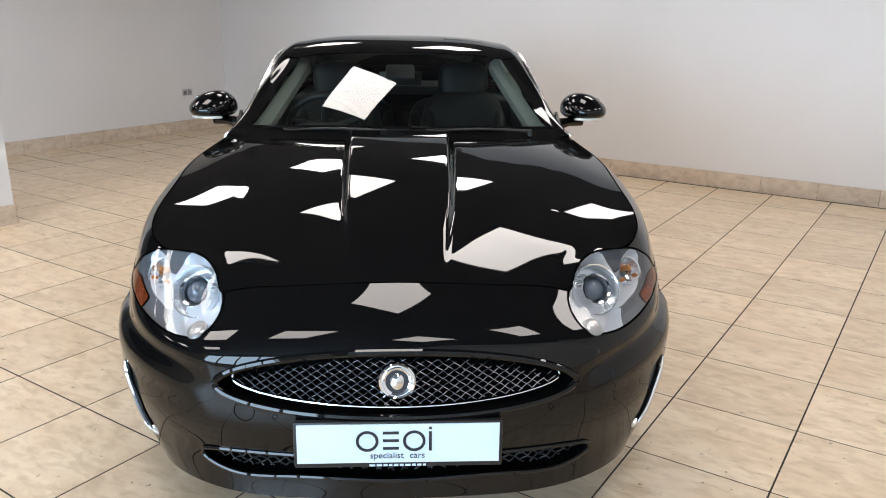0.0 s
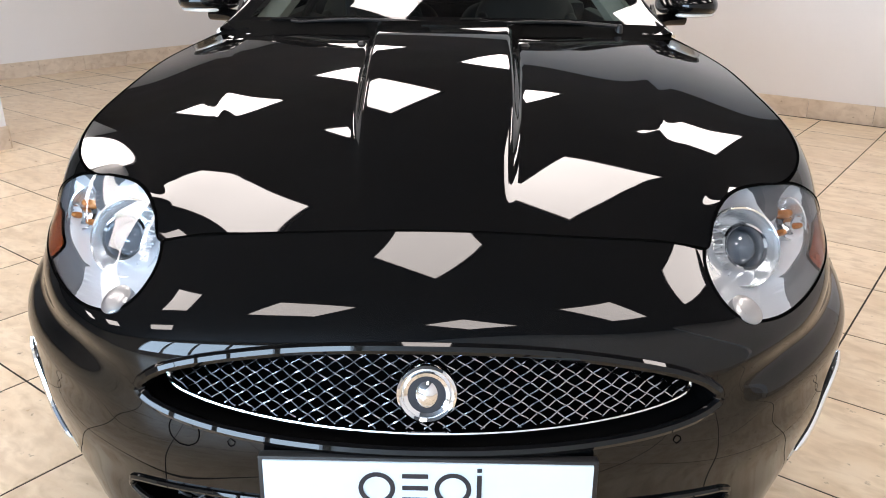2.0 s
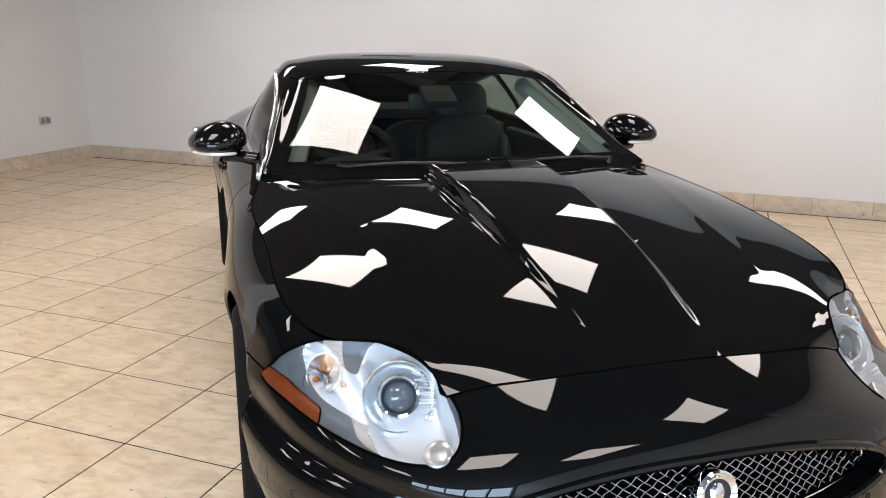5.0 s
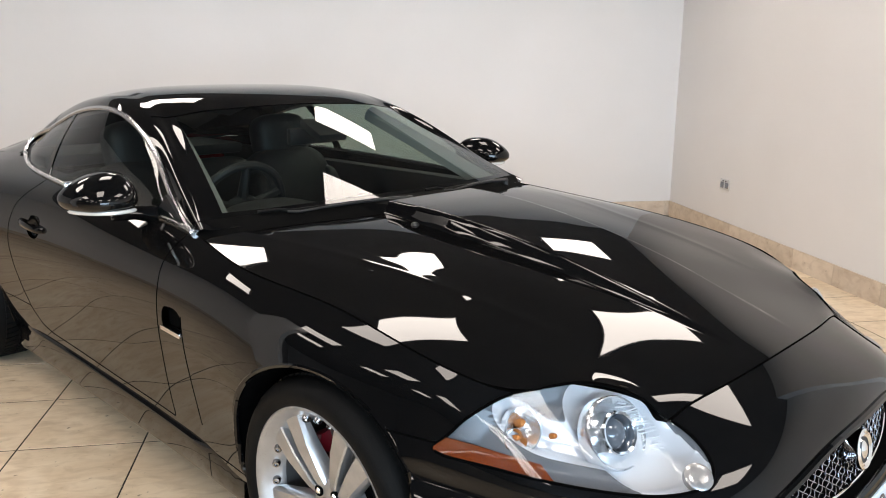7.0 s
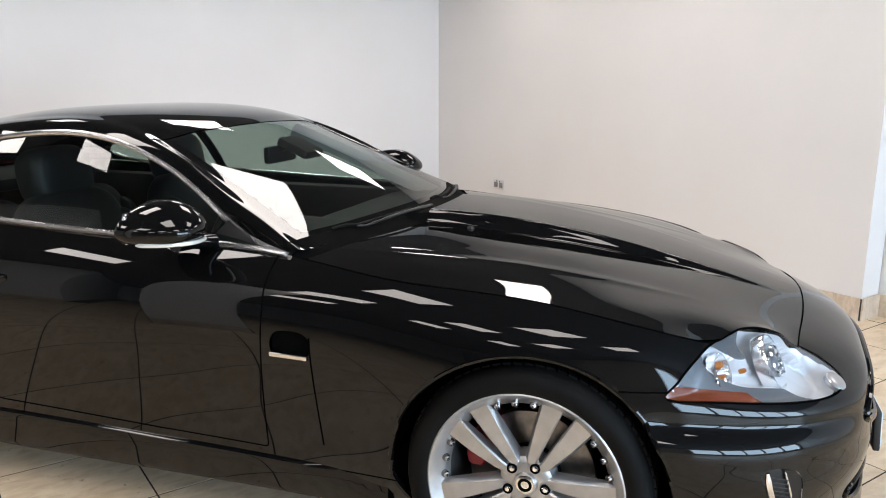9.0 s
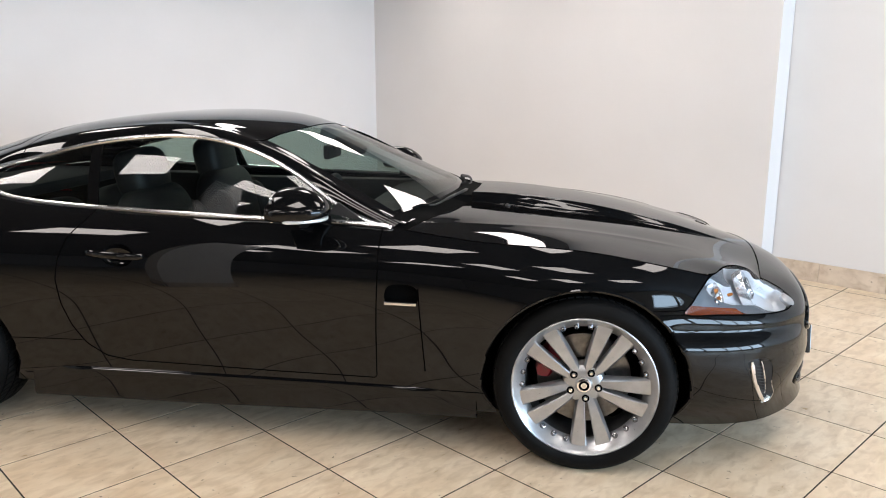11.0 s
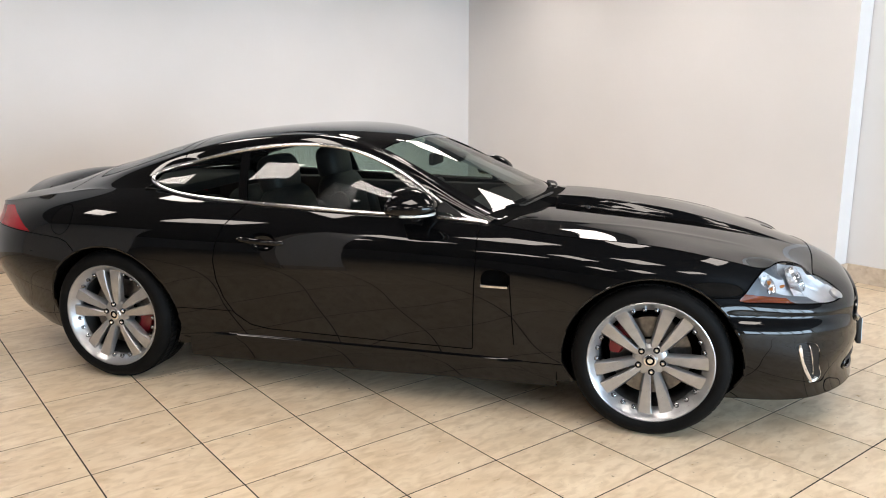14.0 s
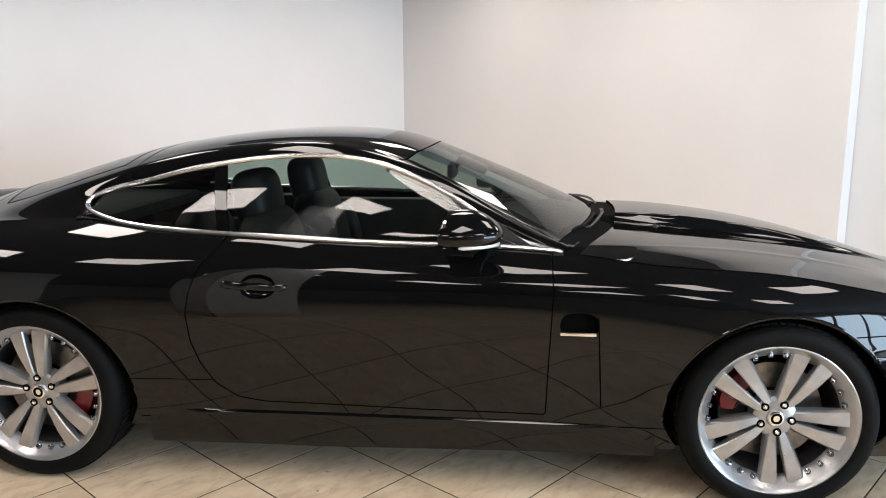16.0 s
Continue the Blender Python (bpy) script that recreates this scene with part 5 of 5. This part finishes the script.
def wheel(x, y, sx, phase, caliper_at):
    w = new("wheel")
    w.parent = car
    w.matrix_local = Matrix.Translation((sx * x, y, AXZ)) @ Matrix.Rotation(radians(90 * sx), 4, "Y")
    tagged(w, "silver ten-spoke alloy wheel with a low black tyre")
    # local z points outwards, local x down for the right side
    bm = bmesh.new()
    add_lathe(bm, [(.262, .012), (.272, .026), (.285, .035), (.305, .036), (.322, .028), (.335, .012), (.3385, -.006), (.3385, -.05), (.3385, -.17), (.336, -.20), (.325, -.225), (.29, -.235), (.262, -.225)], 96, closed=False)
    part("tyre", bm, RUBBER, w, "low-profile black rubber tyre")
    bm = bmesh.new()
    n = 72
    for k in range(n):
        a = 2 * math.pi * k / n
        for h0, h1, tw in ((-.012, -.062, .03), (-.072, -.118, .02), (-.128, -.185, -.03)):
            rings = []
            for r in (.336, .3445):
                rings.append([bm.verts.new((math.cos(a + s + d) * r, math.sin(a + s + d) * r, h)) for h, s, d in ((h0, 0, -.034), (h0, 0, .034), (h1, tw, .034), (h1, tw, -.034))])
            bm.faces.new(rings[1])
            for q in range(4):
                bm.faces.new((rings[0][q], rings[0][(q + 1) % 4], rings[1][(q + 1) % 4], rings[1][q]))
    tagged(part("tread", bm, RUBBER, w, "", False), kind="stuff")
    bm = bmesh.new()
    add_lathe(bm, [(.262, .010), (.268, .022), (.272, .026), (.268, .028), (.262, .024), (.254, .012), (.247, .004), (.240, -.006), (.228, -.020), (.2225, -.036)], 96)
    part("rim", bm, SILVER, w, "bright rim with a deep dish")
    bm = bmesh.new()
    add_lathe(bm, [(.2225, -.035), (.222, -.20), (.262, -.22)], 96)
    part("barrel", bm, BARREL, w, "dull grey barrel")
    # spokes, in five pairs
    for k in range(5):
        base = radians(phase + 72 * k)
        for s in (-1, 1):
            bm = bmesh.new()
            secs = []
            for r, off, half, zt, th in ((.045, .016, .014, -.012, .050), (.085, .0245, .0185, -.003, .046), (.16, .0375, .0260, .004, .036), (.225, .0475, .0315, .002, .026), (.248, .0505, .0335, .000, .022)):
                ax, ay = math.cos(base), math.sin(base)
                px, py = -ay, ax
                c = Vector((ax * r + px * off * s, ay * r + py * off * s, 0))
                pv = Vector((px, py, 0))
                inner, outerh = c - pv * half * s, c + pv * half * s
                ring = [inner + Vector((0, 0, zt - th)), inner + Vector((0, 0, zt - .004)), inner + pv * s * .004 + Vector((0, 0, zt)), outerh - pv * s * .008 + Vector((0, 0, zt - .003)), outerh + Vector((0, 0, zt - .014)), outerh + Vector((0, 0, zt - th))]
                secs.append([bm.verts.new(p) for p in ring])
            for a, b in zip(secs, secs[1:]):
                for j in range(6):
                    bm.faces.new((a[j], a[(j + 1) % 6], b[(j + 1) % 6], b[j]))
            bm.faces.new(secs[0])
            bm.faces.new(secs[-1])
            bmesh.ops.recalc_face_normals(bm, faces=bm.faces)
            part("spoke", bm, SILVER, w, "", True)
    bm = bmesh.new()
    add_lathe(bm, [(.0001, -.004), (.030, -.004), (.034, -.010), (.060, -.012), (.074, -.022), (.080, -.045), (.080, -.09)], 48)
    part("hub", bm, SILVER, w)
    bm = bmesh.new()
    add_lathe(bm, [(.0001, .002), (.020, .0015), (.026, -.001), (.0275, -.006)], 32)
    part("centre_cap", bm, CHROME, w, "chrome centre cap")
    bm = bmesh.new()
    add_lathe(bm, [(.012, .0035), (.0145, .005), (.019, .0035), (.020, .001)], 24)
    part("cap_ring", bm, DARK, w)
    for k in range(5):
        a = radians(phase + 72 * k)
        m = Matrix.Translation((math.cos(a) * .054, math.sin(a) * .055, -.006))
        bm = bmesh.new()
        add_lathe(bm, [(.0001, .004), (.006, .004), (.0085, .001), (.0085, -.01)], 6, m)
        nut = part("wheel_nut", bm, CHROME, w, "", False)
        bm = bmesh.new()
        add_lathe(bm, [(.0088, -.001), (.014, .0005), (.0145, -.006)], 20, m)
        part("nut_seat", bm, DARK, nut)
    for k in range(5):
        for j in (-1, 0, 1):
            a = radians(phase + 36 + 72 * k + j * 12.5)
            m = Matrix.Translation((math.cos(a) * .233, math.sin(a) * .233, -.012)) @ Matrix.Rotation(a, 4, "Z") @ Matrix.Rotation(radians(-45), 4, "Y") @ Matrix.Scale(1.35, 4)
            bm = bmesh.new()
            add_lathe(bm, [(.0001, .006), (.003, .006), (.0035, .009), (.0062, .0085), (.0082, .004), (.0085, -.004)], 12, m)
            part("rim_bolt", bm, DARKCHROME, w)
    bm = bmesh.new()
    add_lathe(bm, [(.08, -.085), (.178, -.085), (.178, -.115), (.08, -.115)], 64, closed=True)
    part("brake_disc", bm, STEEL, w, "plain steel brake disc")
    bm = bmesh.new()
    add_lathe(bm, [(.0001, -.07), (.085, -.07), (.085, -.12)], 32)
    part("disc_bell", bm, DARK, w)
    bm = bmesh.new()
    add_lathe(bm, [(.0001, -.15), (.20, -.15)], 48)
    part("backing_plate", bm, DARK, w)
    # caliper: a curved block over the disc
    bm = bmesh.new()
    secs = []
    for d in np.linspace(-28, 28, 9):
        a = radians(caliper_at + d)
        e = 1 - (abs(d) / 30) ** 4
        ring = []
        for r, h in ((.118, -.060), (.130, -.050), (.165, -.048), (.188, -.058), (.194, -.080), (.194, -.125), (.118, -.125)):
            rr = .155 + (r - .155) * (0.55 + 0.45 * e)
            ring.append(bm.verts.new((math.cos(a) * rr, math.sin(a) * rr, h)))
        secs.append(ring)
    for a, b in zip(secs, secs[1:]):
        for j in range(7):
            bm.faces.new((a[j], a[(j + 1) % 7], b[(j + 1) % 7], b[j]))
    bm.faces.new(secs[0])
    bm.faces.new(secs[-1])
    bmesh.ops.recalc_face_normals(bm, faces=bm.faces)
    part("caliper", bm, RED, w, "red brake caliper")
    return w


# angles are in the wheel's own frame: 0 points up on the right side
wheel(.862, AXF, -1, 44.5, 58)
wheel(.888, AXR, -1, 5, -103)
wheel(.862, AXF, 1, 40, 110)
wheel(.888, AXR, 1, 12, -100)

# ---------------------------------------------------------------- the cabin
bm = bmesh.new()
add_box(bm, -.70, .70, 1.35, 4.1, .24, .30, .02)
part("cabin_floor", bm, DARK, car, "", False)
bm = bmesh.new()
cols = []
for x in np.linspace(-.68, .68, 35):
    hood = .045 * math.exp(-((x + .37) / .17) ** 4)
    prof = [(1.50 + .3 * x * x, .90), (1.66 + .15 * x * x, .912), (1.84, .905 + .4 * hood), (1.96, .885 + hood), (2.02, .855 + hood), (2.03, .79), (2.00, .62), (1.94, .45)]
    cols.append([bm.verts.new((x, y, z)) for y, z in curve_at(prof, 30)])
for a, b in zip(cols, cols[1:]):
    for k in range(29):
        bm.faces.new((a[k], a[k + 1], b[k + 1], b[k]))
part("dashboard", bm, LEATHER, car, "soft black dashboard")
bm = bmesh.new()
add_box(bm, -.13, .13, 2.0, 3.05, .30, .66, .05)
part("centre_console", bm, LEATHER, car)
for sx in (-1, 1):
    bm = bmesh.new()
    add_box(bm, sx * .70 - .035, sx * .70 + .035, 1.72, 3.05, .30, .905, .03)
    part("door_card", bm, LEATHER, car)
    bm = bmesh.new()
    add_box(bm, sx * .64 - .04, sx * .64 + .04, 3.05, 3.95, .30, .93, .03)
    part("quarter_card", bm, LEATHER, car)
bm = bmesh.new()
add_box(bm, -.55, .55, 3.62, 4.12, .90, .96, .02)
part("rear_shelf", bm, LEATHER, car)

sw = tagged(new("steering_wheel"), "black leather steering wheel")
sw.parent = car
sw.matrix_local = pose(-.37, 2.12, .875, -68, 0, 0)
bm = bmesh.new()
add_tube(bm, [(.182 * math.cos(a), .182 * math.sin(a), 0) for a in [2 * math.pi * k / 60 for k in range(60)]], .016, 10, True)
part("rim", bm, LEATHER, sw)
bm = bmesh.new()
bmesh.ops.create_uvsphere(bm, u_segments=24, v_segments=12, radius=1)
for v in bm.verts:
    v.co = (v.co.x * .075, v.co.y * .065, v.co.z * .03 - .01)
part("boss", bm, LEATHER, sw)
for a in (200, 340, 270):
    bm = bmesh.new()
    add_tube(bm, [(.05 * math.cos(radians(a)), .05 * math.sin(radians(a)), -.008), (.175 * math.cos(radians(a)), .175 * math.sin(radians(a)), 0)], [.022, .014], 8, flat=1)
    part("spoke", bm, LEATHER, sw)


def cushion(bm, w, d, h, m, power=0.55, crown=0.0):
    made = bmesh.ops.create_uvsphere(bm, u_segments=28, v_segments=18, radius=1)["verts"]
    for v in made:
        x, y, z = (math.copysign(abs(c) ** power, c) for c in v.co)
        v.co = (x * w / 2, y * d / 2, z * h / 2 + crown * (1 - x * x))
    bmesh.ops.transform(bm, matrix=m, verts=made)


def seat(x, y, back_h, name="car_seat", rest=True):
    s = tagged(new(name), "black leather seat with side bolsters")
    s.parent = car
    s.location = (x, y, .30)
    bm = bmesh.new()
    cushion(bm, .50, .54, .17, pose(0, -.30, .17, -4, 0, 0))
    part("seat_base", bm, LEATHER, s)
    bm = bmesh.new()
    cushion(bm, .50, .20, back_h, pose(0, .02, .16 + back_h / 2, 12 * -1, 0, 0), .6)
    part("backrest", bm, LEATHER, s)
    for b in (-1, 1):
        bm = bmesh.new()
        cushion(bm, .09, .20, back_h * .72, pose(b * .21, -.03, .17 + back_h * .42, -12, 0, 0), .7)
        part("bolster", bm, LEATHER, s)
        if rest:
            bm = bmesh.new()
            add_tube(bm, [(b * .06, .09, .10 + back_h), (b * .06, .115, .22 + back_h)], .006, 8)
            part("headrest_post", bm, CHROME, s)
    if rest:
        bm = bmesh.new()
        cushion(bm, .30, .16, .23, pose(0, .10, .205 + back_h, -10, 0, 0), .6)
        part("headrest", bm, LEATHER, s)
    return s


seat(-.37, 2.86, .54)
seat(.37, 2.86, .54)
seat(-.30, 3.46, .44, rest=False)
seat(.30, 3.46, .44, rest=False)

rv = tagged(new("rear_view_mirror"), "black rear-view mirror under a sensor pod")
rv.parent = car
rv.location = (0, 2.17, 1.122)
bm = bmesh.new()
add_box(bm, -.105, .105, -.012, .018, -.034, .034, .012)
part("shell", bm, TRIM, rv)
bm = bmesh.new()
add_tube(bm, [(0, -.004, .015), (0, -.030, .040), (0, -.040, .055)], [.012, .015, .018], 10)
part("stalk", bm, TRIM, rv)
bm = bmesh.new()
add_box(bm, -.07, .07, -.14, .0, .045, .080, .012, Matrix.Rotation(radians(24), 4, "X"))
part("sensor_pod", bm, TRIM, rv)
bm = bmesh.new()
cols = []
for j in range(GLASS_V, 121 - GLASS_V, 2):
    cols.append([bm.verts.new(cabin[i, j] - N_CABIN[i, j] * .022) for i in range(76, 172, 6)])
for a, b in zip(cols, cols[1:]):
    for k in range(len(a) - 1):
        bm.faces.new((a[k], a[k + 1], b[k + 1], b[k]))
part("headliner", bm, TRIM, car, "dark roof lining")

# ---------------------------------------------------------------- floor tiles and skirting pieces


def tile_mesh(name, w, d, h, bevel, material):
    bm = bmesh.new()
    add_box(bm, -w / 2, w / 2, -d / 2, d / 2, -h, 0)
    top = [e for e in bm.edges if all(v.co.z > -1e-6 for v in e.verts)]
    bmesh.ops.bevel(bm, geom=top, offset=bevel, segments=1, affect="EDGES")
    me = bpy.data.meshes.new(name)
    bm.to_mesh(me)
    bm.free()
    me.materials.append(material)
    return me


tile_me = tile_mesh("tile", .4464, .4464, .008, .0005, TILE)
spots = []
for i in range(-28, 13):
    for j in range(-24, 9):
        x, y = (i + .5) * MOD, (j + .5) * MOD
        if -12.8 < x < C2_X + .15 and D_Y < y < B_Y and not (x > C_X + .1 and y > JOG_Y + .2) and not (x < A_X - .1 and y > .2):
            spots.append((x, y))
near = sorted(spots, key=lambda p: math.hypot(max(abs(p[0] - .6) - 2.2, 0), max(abs(p[1] + .9) - 2.2, 0)) + .01 * math.hypot(p[0], p[1]))
for x, y in near[:300]:
    ob = new("tile", tile_me)
    ob.parent = floor
    ob.location = (x, y, .0)
bm = bmesh.new()
for x, y in near[300:]:
    made_v = bmesh.ops.create_grid(bm, x_segments=1, y_segments=1, size=.2225)["verts"]
    bmesh.ops.translate(bm, verts=made_v, vec=(x, y, -.0002))
far = finish("outer_tiles", bm, TILE, floor)
tagged(far, "beige mottled floor tiles", kind="stuff")

SKH = .140
skirt_me = tile_mesh("skirting_tile", .447, .012, SKH, .001, SKIRT)


def skirting(name, x0, y0, x1, y1, start=0.0):
    """A run of skirting tiles along a wall, on its left hand."""
    bm = bmesh.new()
    length = math.hypot(x1 - x0, y1 - y0)
    a = math.atan2(y1 - y0, x1 - x0)
    add_box(bm, 0, length, -.005, .000, .0, SKH - .004)
    run = finish(name, bm, GROUT)
    run.matrix_world = ROOM @ Matrix.Translation((x0, y0, 0)) @ Matrix.Rotation(a, 4, "Z")
    tagged(run, "beige ceramic skirting tiles along the wall", kind="structure")
    s = start
    while s < length - .02:
        w = min(.45, length - s)
        lo_w = max(w, .03)
        if s < 0:
            lo_w, c = w + s, (w + s) / 2
        else:
            c = s + lo_w / 2
        ob = new("skirting_tile", skirt_me)
        ob.parent = run
        ob.location = (c, -.009, SKH)
        ob.scale = ((lo_w - .003) / .447, 1, 1)
        s += .45
    return run


skirting("baseboard_back", A_X, B_Y, C_X, B_Y, -.10)
skirting("baseboard_right", C_X, B_Y, C_X, JOG_Y, -.2)
skirting("baseboard_left", A_X, .2, A_X, B_Y, -.15)
skirting("baseboard_right_far", C2_X, JOG_Y, C2_X, D_Y, -.1)
skirting("baseboard_return", C_X, JOG_Y, C2_X, JOG_Y)
skirting("baseboard_pillar", -1.88, -1.00, -1.88, -.55)
skirting("baseboard_pillar_front", -2.33, -1.00, -1.88, -1.00)
skirting("baseboard_pillar_back", -1.88, -.55, -2.33, -.55)

# ---------------------------------------------------------------- sockets


def socket(x, y, z, turn):
    s = tagged(new("wall_socket"), "brushed steel double wall socket", "socket")
    s.matrix_world = ROOM @ pose(x, y, z, 90, 0, turn)
    bm = bmesh.new()
    add_box(bm, -.073, .073, -.043, .043, 0, .009, .003)
    part("plate", bm, PLASTICWHITE, s)
    for k in (-1, 1):
        bm = bmesh.new()
        add_box(bm, k * .036 - .026, k * .036 + .026, -.028, .020, .006, .0105, .001)
        part("insert", bm, DARKCHROME, s)
        bm = bmesh.new()
        add_box(bm, k * .022 - .006, k * .022 + .006, .024, .036, .008, .0125, .001)
        part("switch", bm, TRIM, s)


socket(C_X, 2.65, .445, -90)
socket(A_X, 3.05, .472, 90)

# ---------------------------------------------------------------- wall vent


def wall_vent(x0, x1, z0, z1):
    v = tagged(new("wall_vent"), "white louvred air vent high on the wall", "vent")
    v.matrix_world = ROOM @ pose((x0 + x1) / 2, B_Y, (z0 + z1) / 2)
    w, h = (x1 - x0) / 2, (z1 - z0) / 2
    bm = bmesh.new()
    add_box(bm, -w + .01, w - .01, -.006, 0, -h + .01, h - .01)
    part("backing", bm, TRIM, v, "dark opening")
    bm = bmesh.new()
    add_box(bm, -w, w, -.045, -.0005, -h, -h + .022, .004)
    add_box(bm, -w, w, -.045, -.0005, h - .022, h, .004)
    add_box(bm, -w, -w + .022, -.0445, -.001, -h + .018, h - .018, .004)
    add_box(bm, w - .022, w, -.0445, -.001, -h + .018, h - .018, .004)
    part("frame", bm, PLASTICWHITE, v)
    n = int((2 * h - .05) / .024)
    for k in range(n):
        bm = bmesh.new()
        add_box(bm, -w + .02, w - .02, -.015, .015, -.002, .002, .001, Matrix.Rotation(radians(-35), 4, "X"))
        slat = part("slat", bm, PLASTICWHITE, v)
        slat.location = (0, -.022, -h + .036 + k * .024)


wall_vent(-1.07, -.475, 2.062, 2.302)
